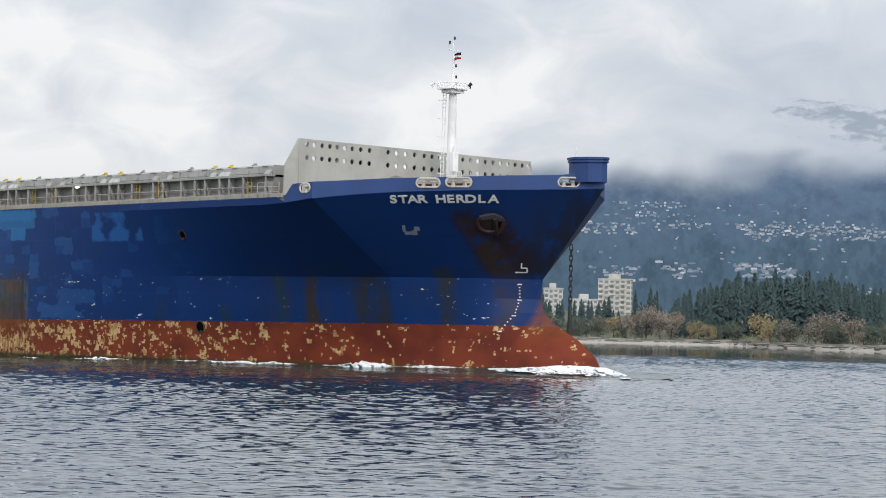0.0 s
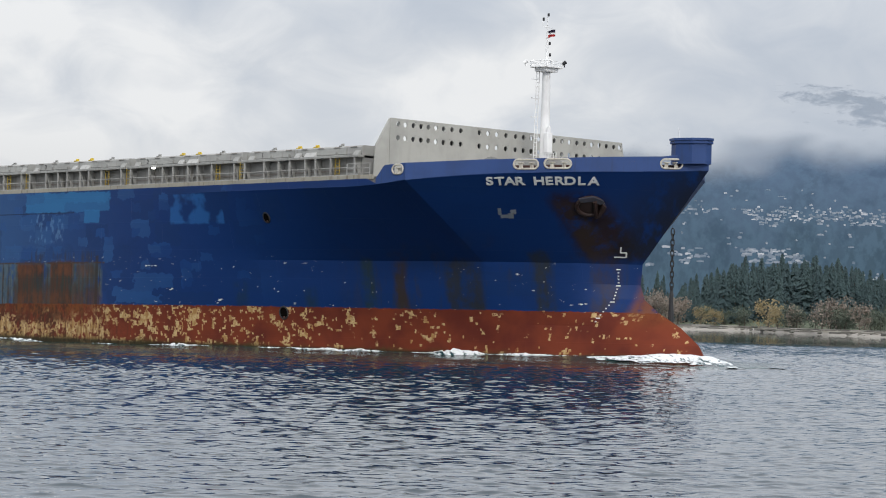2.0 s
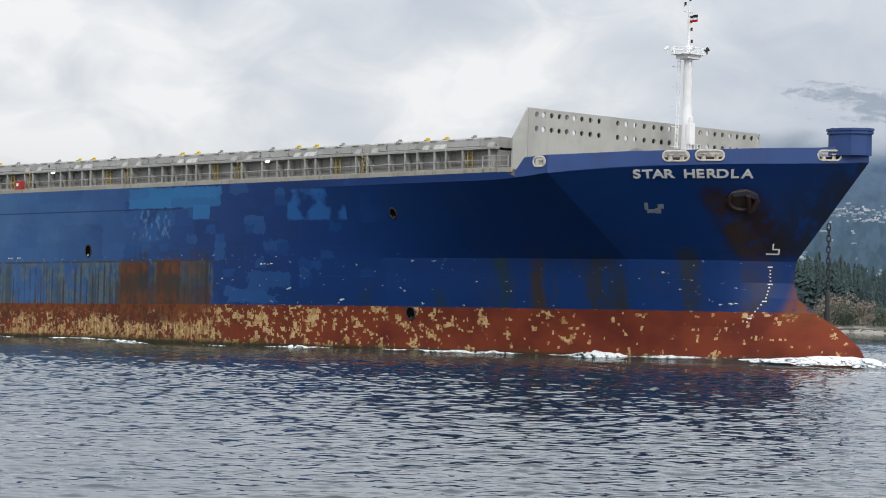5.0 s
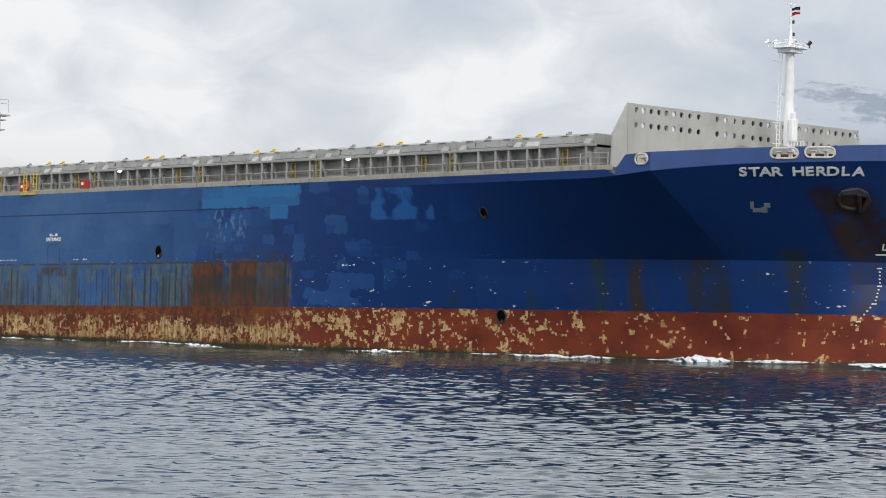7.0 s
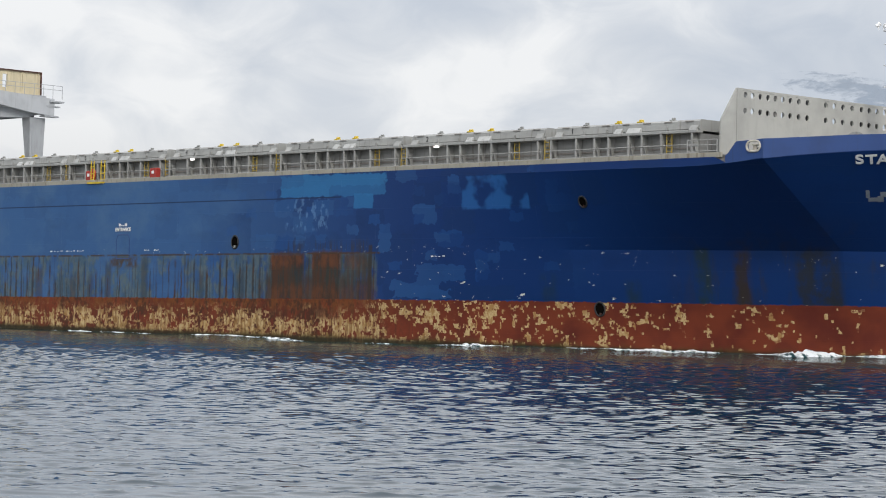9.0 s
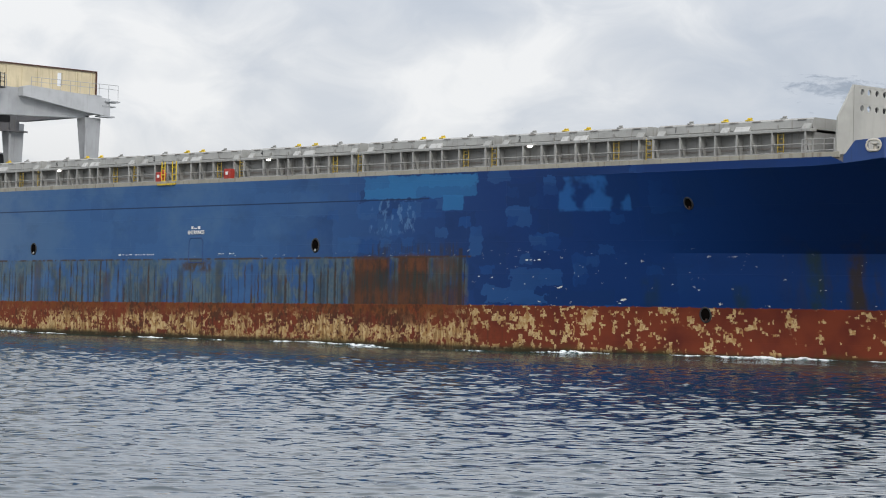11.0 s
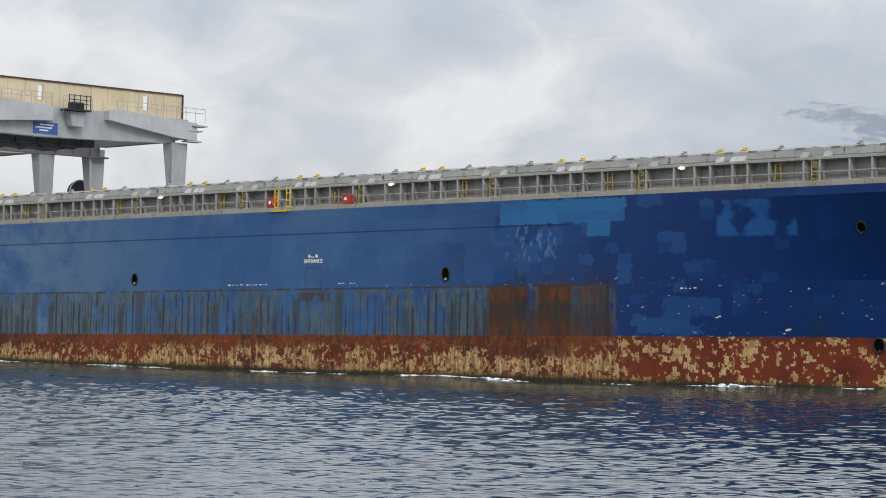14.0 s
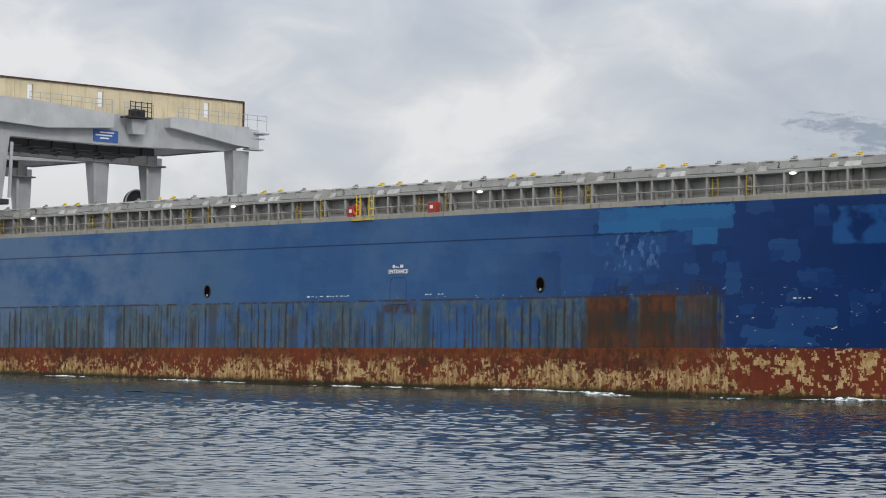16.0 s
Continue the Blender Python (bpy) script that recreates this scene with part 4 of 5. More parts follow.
def build_hatch(i, fore, aft):
    L = fore - aft
    k = L / 14.65
    lo, hi = aft + 0.45, fore - 0.45
    # coaming
    bm = bm_new()
    box(bm, lo, hi, YC, -YC, 9.7, 11.66)
    coaming = part("hatch_coaming", bm, DARKGREY, ship, "grey steel hatch coaming with stays")
    bm = bm_new()
    box(bm, lo - 0.25, hi + 0.25, YP - 0.06, YC, 11.66, 11.86, 0.02)
    part("coaming_flange", bm, GREY, coaming)
    posts = [0.65, 3.1, 4.9, 6.25, 8.15, 9.4, 11.2, 14.0]
    for j, o in enumerate(posts):
        x = aft + o * k
        bm = bm_new()
        box(bm, x - 0.07, x + 0.07, YP - 0.04, YP + 0.09, 9.7, 11.66)
        prism(bm, [(YP + 0.05, 11.66), (YC, 11.66), (YC, 9.9), (YC - 0.12, 9.9)], "x", x - 0.02, x + 0.02)
        part("stay", bm, GREY, coaming)
    for z in (10.28, 10.85):
        bm = bm_new()
        tube(bm, (lo - 0.3, YP - 0.04, z), (hi + 0.3, YP - 0.04, z), 0.035, 6)
        part("handrail", bm, GREY, coaming)
    bm = bm_new()
    box(bm, lo + 0.3, hi - 0.3, YC - 0.06, YC, 10.62, 10.72)
    box(bm, lo + 0.3, hi - 0.3, YC - 0.08, YC, 9.85, 9.95)
    part("pipe_run", bm, DECKGREY, coaming)
    # yellow ladders up the coaming
    for o in (11.75, 0.05):
        bm = bm_new()
        x = aft + o * k
        for s in (-0.24, 0.24):
            tube(bm, (x + s, YC - 0.42, 9.7), (x + s, YC - 0.42, 11.7), 0.045, 6)
        for r in range(7):
            tube(bm, (x - 0.24, YC - 0.42, 9.9 + 0.27 * r), (x + 0.24, YC - 0.42, 9.9 + 0.27 * r), 0.03, 5)
        part("ladder", bm, YELLOW, coaming, "yellow steel ladder")
    # cover
    bm = bm_new()
    prism(bm, [(YC + 0.1, 11.86), (YC - 0.02, 12.0), (YC + 0.02, 12.52), (YC + 0.2, 12.64), (-YC - 0.2, 12.64), (-YC - 0.02, 12.52), (-YC + 0.02, 12.0), (-YC - 0.1, 11.86)], "x", lo + 0.08, hi - 0.08)
    cover = part("hatch_cover", bm, GREY, ship, "weathered grey pontoon hatch cover")
    for o, mat, w in ((3.2, DARKGREY, 0.2), (6.3, LUGYELLOW, 0.24), (8.4, LUGYELLOW, 0.24), (11.4, DARKGREY, 0.2)):
        bm = bm_new()
        x = aft + o * k
        box(bm, x - w, x + w, YC + 0.15, YC + 0.5, 12.62, 12.72, 0.03)
        tube(bm, (x - w * 0.7, YC + 0.4, 12.79), (x + w * 0.7, YC + 0.4, 12.79), 0.08, 8)
        part("lifting_lug", bm, mat, cover)
    for o in (0.95, 13.7, 6.7, 7.9, 8.5):
        bm = bm_new()
        x = aft + o * k
        prism(bm, [(YC - 0.3, 11.9), (YC - 0.02, 12.25), (YC - 0.02, 11.9)], "x", x - 0.33, x + 0.33)
        part("wedge_plate", bm, PALE if o < 9 and o > 1 else GREY, cover)
    for o in (3.3, 5.5, 11.2):
        bm = bm_new()
        x = aft + o * k
        box(bm, x - 0.05, x + 0.05, YC - 0.1, YC, 11.95, 12.2)
        part("cleat", bm, DARKGREY, cover)
    for j in range(7):
        bm = bm_new()
        x = lo + 1.0 + j * (L - 2.9) / 6
        box(bm, x - 0.35, x + 0.35, YC - 0.035, YC + 0.06, 12.49, 12.55)
        part("pad", bm, DECKGREY, cover)
    # number on the cover's side
    cu = bpy.data.curves.new("number", "FONT")
    cu.body, cu.size, cu.extrude = str(i), 0.55, 0.004
    cu.align_x, cu.align_y = "CENTER", "CENTER"
    cu.materials.append(BLACK)
    ob = new("number", cu)
    ob.parent = cover
    ob.matrix_basis = pose(aft + 2.15 * k, YC - 0.025, 12.24, 87, 0, 0)


for i in range(len(GAPS) - 1):
    build_hatch(i + 1, GAPS[i], GAPS[i + 1])

# gunwale bar along the deck edge, with stubs
for s in (-1, 1):
    for k in range(18):
        x0 = -150 + k * 8.2
        bm = bm_new()
        box(bm, x0, x0 + 8.18, s * 15.36 - 0.06, s * 15.36 + 0.06, 9.7, 10.06, 0.015)
        for j in range(5):
            x = x0 + 0.8 + 1.6 * j
            box(bm, x - 0.03, x + 0.03, s * 15.2 - 0.15, s * 15.2 + 0.15, 9.7, 10.02)
        part("gunwale_bar", bm, RUSTY, ship)
# short rail at the break of the forecastle
bm = bm_new()
for x in (-5.6, -4.7, -3.8, -3.0):
    tube(bm, (x, -15.2, 9.7), (x, -15.2, 10.95), 0.04, 6)
for z in (10.2, 10.6, 10.95):
    tube(bm, (-5.6, -15.2, z), (-3.0, -15.2, z), 0.03, 6)
part("deck_rail", bm, GREY, ship)
# lamps along the coaming
for x in (-31.62, -60.72, -89.1, -117.0):
    bm = bm_new()
    bmesh.ops.create_uvsphere(bm, u_segments=12, v_segments=8, radius=1, matrix=Matrix.Translation((x, -13.58, 11.58)) @ Matrix.Diagonal((0.30, 0.1, 0.085, 1)))
    part("deck_lamp", bm, LAMP, ship, "lit white deck lamp", True, 60)

# fire boxes and the pilot gate
for x, w in ((-65.3, 0.42), (-74.3, 0.4)):
    bm = bm_new()
    box(bm, x - w, x + w, -14.1, -13.6, 10.15, 10.98, 0.04)
    b = part("fire_hose_box", bm, RED, ship, "red fire hose box")
    bm = bm_new()
    box(bm, x - 0.14, x + 0.14, -14.13, -14.1, 10.5, 10.75)
    part("door_plate", bm, WHITE, b)
bm = bm_new()
ring = [(-73.55 + 0.33 * math.cos(i * math.tau / 20), 10.72 + 0.36 * math.sin(i * math.tau / 20)) for i in range(20)]
for p, q in zip(ring, ring[1:] + ring[:1]):
    tube(bm, (p[0], -14.2, p[1]), (q[0], -14.2, q[1]), 0.07, 6)
part("lifebuoy", bm, painted("lifebuoy_orange", (0.6, 0.08, 0.03), amount=0.2), ship, "orange lifebuoy")
bm = bm_new()
for x in (-72.3, -71.9, -70.9, -70.4):
    tube(bm, (x, -15.3, 9.8), (x, -15.3, 11.7), 0.05, 6)
for z in (10.1, 10.6, 11.2):
    tube(bm, (-72.3, -15.3, z), (-71.9, -15.3, z), 0.04, 6)
    tube(bm, (-70.9, -15.3, z), (-70.4, -15.3, z), 0.04, 6)
box(bm, -72.5, -70.2, -15.6, -15.0, 9.72, 9.86)
part("pilot_gate", bm, LUGYELLOW, ship, "yellow pilot gate at the deck edge")


# openings in the side: dark scuppers with a pale lip
def scupper(x, z, r, high=False):
    bm = bm_new()
    for i in range(18):
        a, b = i * math.tau / 18, (i + 1) * math.tau / 18
        tube(bm, (r * 0.8 * math.cos(a), r * math.sin(a), 0), (r * 0.8 * math.cos(b), r * math.sin(b), 0), 0.07, 6)
    ob = part("scupper", bm, BLACK, ship, "dark round opening in the hull side", True, 60)
    ob.matrix_basis = flare_pose(x, z, 0.0) if high else (surface_pose(x, z, 0.0) if z < 3.7 else pose(x, -15.5, z, 90, 0, 0))
    # the plating isn't cut: a black end cap paints the hole's inner darkness
    bm = bm_new()
    tube(bm, (0, 0, -0.3), (0, 0, 0.035), r * 0.88, 16)
    part("bore", bm, HOLEDARK, ob)
    bm = bm_new()
    prism(bm, [(-r * 0.15, -r * 0.86), (r * 0.2, -r * 0.84), (r * 0.26, -r * 0.55), (r * 0.02, -r * 0.5)], "z", 0.03, 0.09)
    part("lip", bm, PALE if z > 4 and x < -40 else RUST, ob)


scupper(-15.65, 7.06, 0.42, True)
scupper(-52.59, 4.56, 0.52)
scupper(-89.86, 4.63, 0.48)
scupper(-15.89, -0.42, 0.5)

# marks and writing on the side
white_bar = [(-0.62, -0.38, 0.32, 0.55), (-0.28, -0.2, 0.32, 0.44), (-0.1, 0.05, 0.32, 0.40), (0.2, 0.5, 0.32, 0.55)]
for x0, x1, z0, z1 in white_bar:
    bm = bm_new()
    box(bm, x0, x1, z0, z1, 0.0, 0.03)
    bar = part("writing_bar", bm, LETTER, ship, "worn white lettering bar")
    bar.matrix_basis = pose(-67.3, -15.5, 5.72, 90, 0, 0)
cu = bpy.data.curves.new("lettering", "FONT")
cu.body, cu.size, cu.extrude, cu.offset = "ENTRANCE", 0.42, 0.015, 0.012
cu.align_x, cu.align_y = "CENTER", "CENTER"
cu.materials.append(LETTER)
ob = new("lettering", cu)
ob.parent = ship
ob.matrix_basis = pose(-67.3, -15.53, 5.75, 90, 0, 0) @ Matrix.Diagonal((0.98, 1, 1, 1))
bm = bm_new()
for (u0, v0), (u1, v1) in zip([(-0.9, -2.4), (-0.9, -0.75), (-0.65, -0.4), (0.65, -0.4), (0.9, -0.75), (0.9, -2.4)], [(-0.9, -0.75), (-0.65, -0.4), (0.65, -0.4), (0.9, -0.75), (0.9, -2.4), (-0.9, -2.4)]):
    tube(bm, (u0, v0, 0.0), (u1, v1, 0.0), 0.035, 5)
side_door = part("side_door", bm, BULWARKBLUE, ship, "closed shell door in the hull side")
side_door.matrix_basis = pose(-67.3, -15.5, 5.72, 90, 0, 0)
for x, w in ((-76.6, 1.0), (-74.6, 0.7), (-73.2, 0.5), (-64.0, 0.35), (-62.7, 0.3), (-29.4, 0.75)):
    bm = bm_new()
    for k in range(4):
        u = -w + 2 * w * k / 4
        box(bm, u, u + w * (0.3 - 0.06 * (k % 3)), -0.05 + 0.03 * (k % 2), 0.05 - 0.02 * (k % 3), 0, 0.02)
    ob = part("paint_mark", bm, LETTER, ship)
    ob.matrix_basis = surface_pose(x, 3.3, 0.03) if x > -40 else pose(x, -15.5, 4.0, 90, 0, 0)


# ---- gantry cranes ----
def build_crane(x):
    bm = bm_new()
    prism(bm, [(-19.4, 20.9), (-19.4, 21.7), (11.4, 21.7), (11.6, 19.9), (8.6, 19.2), (2.5, 18.95), (-6, 18.75), (-19.4, 18.8)], "x", x - 1.6, x - 0.5)
    crane = part("gantry_crane", bm, CRANEGREY, ship, "grey and cream travelling gantry crane over the hatches")
    crane.location = (0, 2.3, 0.3)
    # cream wall, in panels with gaps to see through
    cuts = [-17.6, -14.3, -13.7, -6.4, -5.8, 6.2, 6.8, 11.0]
    for y0, y1 in zip(cuts[0::2], cuts[1::2]):
        bm = bm_new()
        box(bm, x - 1.3, x - 1.12, y0, y1, 21.7, 24.1)
        for k in range(int((y1 - y0) / 1.9) + 1):
            y = min(y0 + 1.9 * k, y1 - 0.05)
            box(bm, x - 1.14, x - 1.06, y, y + 0.07, 21.7, 24.05)
        part("side_panel", bm, CREAM, crane, "cream weathered side panel")
    for y0, y1 in ((-14.3, -13.7), (-6.4, -5.8), (6.2, 6.8)):
        for z0, z1 in ((21.7, 22.3), (23.7, 24.1)):
            part("panel_strip", box(bm_new(), x - 1.3, x - 1.12, y0, y1, z0, z1), CREAM, crane)
    bm = bm_new()
    box(bm, x - 1.5, x - 0.95, -17.8, 11.1, 24.1, 24.22)
    box(bm, x - 1.3, x - 0.95, 11.0, 11.12, 21.7, 24.1)
    part("top_rail", bm, RUST, crane, "rust-stained top rail")
    # walkway boxes carried in front of the girder
    for pts in ([(1.0, 21.75), (1.8, 21.95), (11.9, 21.35), (11.9, 19.55), (9.0, 19.75), (1.8, 20.75), (1.0, 20.85)], [(-5.6, 21.6), (-5.6, 20.3), (-13.0, 19.75), (-20.0, 20.0), (-20.0, 22.2), (-15.0, 22.2)]):
        bm = bm_new()
        prism(bm, pts, "x", x - 0.5, x + 0.35)
        part("walkway_box", bm, painted("walkway_grey", (0.42, 0.43, 0.44), amount=0.15), crane)
    bm = bm_new()
    box(bm, x - 0.6, x + 0.6, 11.2, 13.0, 21.0, 21.15)
    box(bm, x - 0.4, x + 0.4, 10.9, 12.6, 20.5, 20.62)
    box(bm, x - 0.5, x + 0.5, 10.6, 12.4, 19.42, 19.56)
    part("end_platform", bm, CRANEGREY, crane)
    # railings along the walkway
    bm = bm_new()
    for y0, y1, z in ((2.0, 12.9, 21.85), (-15.0, -5.8, 21.9), (-4.4, -1.0, 21.8)):
        k = int((y1 - y0) / 1.1)
        for i in range(k + 1):
            y = y0 + (y1 - y0) * i / k
            tube(bm, (x + 0.3, y, z - 0.5), (x + 0.3, y, z + 0.95), 0.03, 5)
        for h in (0.5, 0.95):
            tube(bm, (x + 0.3, y0, z + h), (x + 0.3, y1, z + h), 0.03, 5)
    part("railing", bm, CRANEGREY, crane)
    # driver's platform with machinery and hanging box
    bm = bm_new()
    box(bm, x - 0.3, x + 1.0, -4.4, -1.6, 21.35, 21.5)
    box(bm, x - 0.2, x + 0.7, -3.6, -2.2, 21.5, 22.2, 0.08)
    for y in (-4.2, -3.6, -2.9, -2.2, -1.7):
        tube(bm, (x + 0.95, y, 21.5), (x + 0.95, y, 22.9), 0.05, 5)
    for z in (22.0, 22.4, 22.8):
        tube(bm, (x + 0.95, -4.2, z), (x + 0.95, -1.7, z), 0.045, 5)
    part("service_platform", bm, BLACK, crane, "dark service platform with railings")
    bm = bm_new()
    prism(bm, [(-3.7, 21.3), (-1.9, 21.3), (-2.1, 19.9), (-3.5, 19.9)], "x", x - 0.4, x + 0.5)
    part("hanging_box", bm, CRANEGREY, crane)
    bm = bm_new()
    box(bm, x - 0.5, x - 0.42, -7.3, -4.5, 19.0, 20.1)
    sign_ob = part("name_board", bm, SIGNBLUE, crane, "blue board with worn white writing")
    for k, (w0, w1) in enumerate(((-6.6, -5.0), (-7.1, -5.2), (-6.6, -5.6))):
        bm = bm_new()
        box(bm, x - 0.43, x - 0.39, w0, w1, 19.8 - 0.27 * k, 19.93 - 0.27 * k)
        part("writing_bar", bm, LETTER, sign_ob)
    # legs, wider at the top
    for lx in (x - 1.0, x - 14.6):
        for s in (-1, 1):
            off = 0.0 if s > 0 else 7.4
            bm = bm_new()
            vs = []
            for z, y0, y1, hw in ((12.5, 9.85, 11.1, 0.45), (19.3, 9.2, 11.2, 0.7)):
                vs.append([bm.verts.new((lx + a * hw, s * (b + off), z)) for a, b in ((-1, y0), (1, y0), (1, y1), (-1, y1))])
            bm.faces.new(vs[0]), bm.faces.new(vs[1][::-1])
            for i in range(4):
                j = (i + 1) % 4
                bm.faces.new((vs[0][i], vs[1][i], vs[1][j], vs[0][j]))
            bmesh.ops.recalc_face_normals(bm, faces=bm.faces)
            leg = part("leg", bm, CRANEGREY, crane)
            bm = bm_new()
            tube(bm, (lx + 0.85, s * (9.3 + off), 13.2), (lx + 0.95, s * (9.2 + off), 18.2), 0.16, 8)
            part("cable_duct", bm, CRANEGREY, leg)
            bm = bm_new()
            box(bm, lx - 1.6, lx + 1.6, s * (10.3 + off) - 0.5, s * (10.3 + off) + 0.5, 12.52, 13.0, 0.05)
            part("bogie", bm, BLACK, leg)
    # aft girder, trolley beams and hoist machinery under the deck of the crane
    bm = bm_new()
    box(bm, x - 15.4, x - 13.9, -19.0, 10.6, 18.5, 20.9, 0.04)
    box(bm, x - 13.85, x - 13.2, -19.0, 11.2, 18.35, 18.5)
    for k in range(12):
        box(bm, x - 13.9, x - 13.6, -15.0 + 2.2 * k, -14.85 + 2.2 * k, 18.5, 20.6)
    # the underside's shade is in the grey of this and the side girders
    part("aft_girder", bm, SHADOWGREY, crane, "weathered aft girder with underside shade in its grey")
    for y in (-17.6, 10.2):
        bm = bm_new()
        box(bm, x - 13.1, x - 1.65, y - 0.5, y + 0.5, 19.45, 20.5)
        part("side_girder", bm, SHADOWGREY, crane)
    for dx in (-4.5, -7.5, -10.5):
        bm = bm_new()
        box(bm, x + dx - 0.4, x + dx + 0.4, -14.0, 2.6, 18.45, 19.4)
        for k in range(6):
            box(bm, x + dx - 0.55, x + dx + 0.55, -12 + 2.6 * k, -11.8 + 2.6 * k, 18.38, 19.43)
        part("trolley_beam", bm, BLACK, crane)


build_crane(-119.4)
build_crane(-141.8)
# cable drum beside the crane
bm = bm_new()
tube(bm, (-136.4, 12.4, 15.1), (-136.0, 12.4, 15.1), 1.35, 28)
box(bm, -136.5, -135.9, 11.7, 13.1, 12.3, 14.0, 0.05)
drum = part("cable_drum", bm, BLACK, ship, "round black cable reel", True, 40)
bm = bm_new()
for i in range(24):
    a, b = i * math.tau / 24, (i + 1) * math.tau / 24
    tube(bm, (-135.9, 12.4 + 1.4 * math.cos(a), 15.1 + 1.4 * math.sin(a)), (-135.9, 12.4 + 1.4 * math.cos(b), 15.1 + 1.4 * math.sin(b)), 0.09, 6)
part("rim", bm, CRANEGREY, drum)


# ---- water thrown up by the hull: rigid pieces that travel with the ship ----
def hull_side(x):
    return surface_point(min(x, 17.6), -3.55).y if x < 17.8 else 0.0


def crest(x):
    return float(np.interp(x, [-150, -100, -80, -60, -52, -44, -30, -22, -10, 0, 7, 12, 16, 18.5, 20.3, 22], [0.15, 0.2, 0.05, 0.16, 0.28, 0.05, 0.12, 0.30, 0.26, 0.28, 0.40, 0.58, 0.80, 0.75, 0.35, -0.3]))


def build_wash():
    bm = bm_new()
    xs = np.concatenate([np.arange(-150, -30, 0.7), np.arange(-30, 22.3, 0.3)])
    rows = []
    for s in (-1, 1):
        grid = []
        for x in xs:
            h = crest(x) - 0.4 * min(max((x - 11) / 4, 0), 1)
            y0 = -hull_side(x)
            row = []
            wide = float(np.interp(x, [-150, -20, 10, 17, 24], [24, 24, 18, 8, 3]))
            for k in range(34):
                f = k / 33
                o = -0.6 + (wide + 0.6) * f ** 1.35
                n1 = noise.noise(Vector((x * 0.45, s * (y0 + o) * 0.7, 3.1))) * 0.07 + noise.noise(Vector((x * 1.3, s * (y0 + o) * 1.6, 7.7))) * 0.035
                fall = math.exp(-(max(o, 0) / (1.3 + 1.2 * max(h, 0))) ** 2)
                z = 0.15 + h * fall + n1 * (0.6 + f) - 0.45 * max(0, f - 0.6) ** 1.0
                row.append(bm.verts.new((x, s * (y0 + o), z)))
            grid.append(row)
        for a, b in zip(grid, grid[1:]):
            for i in range(33):
                q = (a[i], b[i], b[i + 1], a[i + 1])
                bm.faces.new(q if s < 0 else q[::-1])
    bmesh.ops.recalc_face_normals(bm, faces=bm.faces)
    ob = part("water", bm, WASH, None, "", True, 80)
    return tagged(ob, "smooth dark wash of water sliding along the hull", "water", kind="structure")


def foam_strip(name, x0, x1, width, height, label, out=0.1, seed=0):
    bm = bm_new()
    n = max(12, int((x1 - x0) / 0.16))
    grid = []
    for i in range(n + 1):
        f = i / n
        x = x0 + (x1 - x0) * f
        taper = math.sin(math.pi * min(max(f, 0.0), 1.0)) ** 0.6
        jag = max(0.15, 0.65 + 1.0 * noise.noise(Vector((x * 0.3, seed, 1.7)))) if seed > 1 else 0.7 + 0.5 * noise.noise(Vector((x * 0.8, seed, 1.7)))
        row = []
        for k in range(9):
            g = k / 8
            o = out + (g - 0.25) * width * taper * jag + 0.3 * noise.noise(Vector((x * 0.7, seed + 2.0, 0.3)))
            prof = math.sin(math.pi * g) ** 0.8
            lump = 0.75 + 0.7 * noise.noise(Vector((x * 1.7, g * 4, seed + 5.3))) + 0.5 * noise.noise(Vector((x * 4.5, g * 9, seed)))
            fall = math.exp(-(max(o, 0) / (1.3 + 1.2 * max(crest(x), 0))) ** 2)
            z = 0.13 + crest(x) * fall + height * taper * prof * lump * jag
            row.append(bm.verts.new((x, hull_side(x) - o, z)))
        grid.append(row)
    for a, b in zip(grid, grid[1:]):
        for i in range(8):
            bm.faces.new((a[i], b[i], b[i + 1], a[i + 1]))
    bmesh.ops.recalc_face_normals(bm, faces=bm.faces)
    ob = part(name, bm, FOAM, None, "", True, 80)
    return tagged(ob, label, "foam")


m, n = material("wash_water")
c = n.coords()
r1 = n.noise(n.scaled(c, (1.0, 1.4, 1.0)), 1.3, 4, 0.6)
n.surface(n.principled((0.014, 0.046, 0.046), 0.16, 0.0, n.bump(r1, 0.4, 0.1), IOR=1.33))
WASH = m
wash_pieces = [build_wash()]
wash_pieces.append(foam_strip("bow_foam", 9.6, 23.5, 3.0, 0.20, "white foaming wave thrown up by the bulbous bow", 1.0, 1))
for k, (x0, x1, w, h) in enumerate(((-19.0, -1.0, 1.0, 0.20), (-4.0, 1.5, 1.5, 0.45), (0.0, 9.0, 0.8, 0.18), (-31.0, -23.0, 0.9, 0.22), (-37.0, -33.0, 0.6, 0.12), (-49.5, -43.5, 1.1, 0.34), (-58.0, -49.0, 0.8, 0.15), (-78.0, -63.0, 1.1, 0.20), (-96.0, -84.0, 0.9, 0.18), (-112.0, -102.0, 0.9, 0.16))):
    wash_pieces.append(foam_strip("side_foam", x0, x1, w * 0.75, h * 0.8, "thin streak of white foam along the waterline", 0.25, 3 + k))


# ---- far shore ----
def shore_y(x):
    return np.interp(x, [-3000, -300, 20, 60, 92, 104, 122, 200, 3000], [1300, 900, 860, 840, 830, 700, 630, 570, 480])


def land_z(x, y):
    d = y - shore_y(x)
    z = np.interp(d, [-60, -8, 0, 14, 40, 400, 620], [-4, -0.6, 0.05, 0.7, 1.2, 4.0, 12.0])
    up = np.maximum(y - 1500, 0)
    return np.where(up > 0, np.maximum(z, 0) + up * 0.13, z)


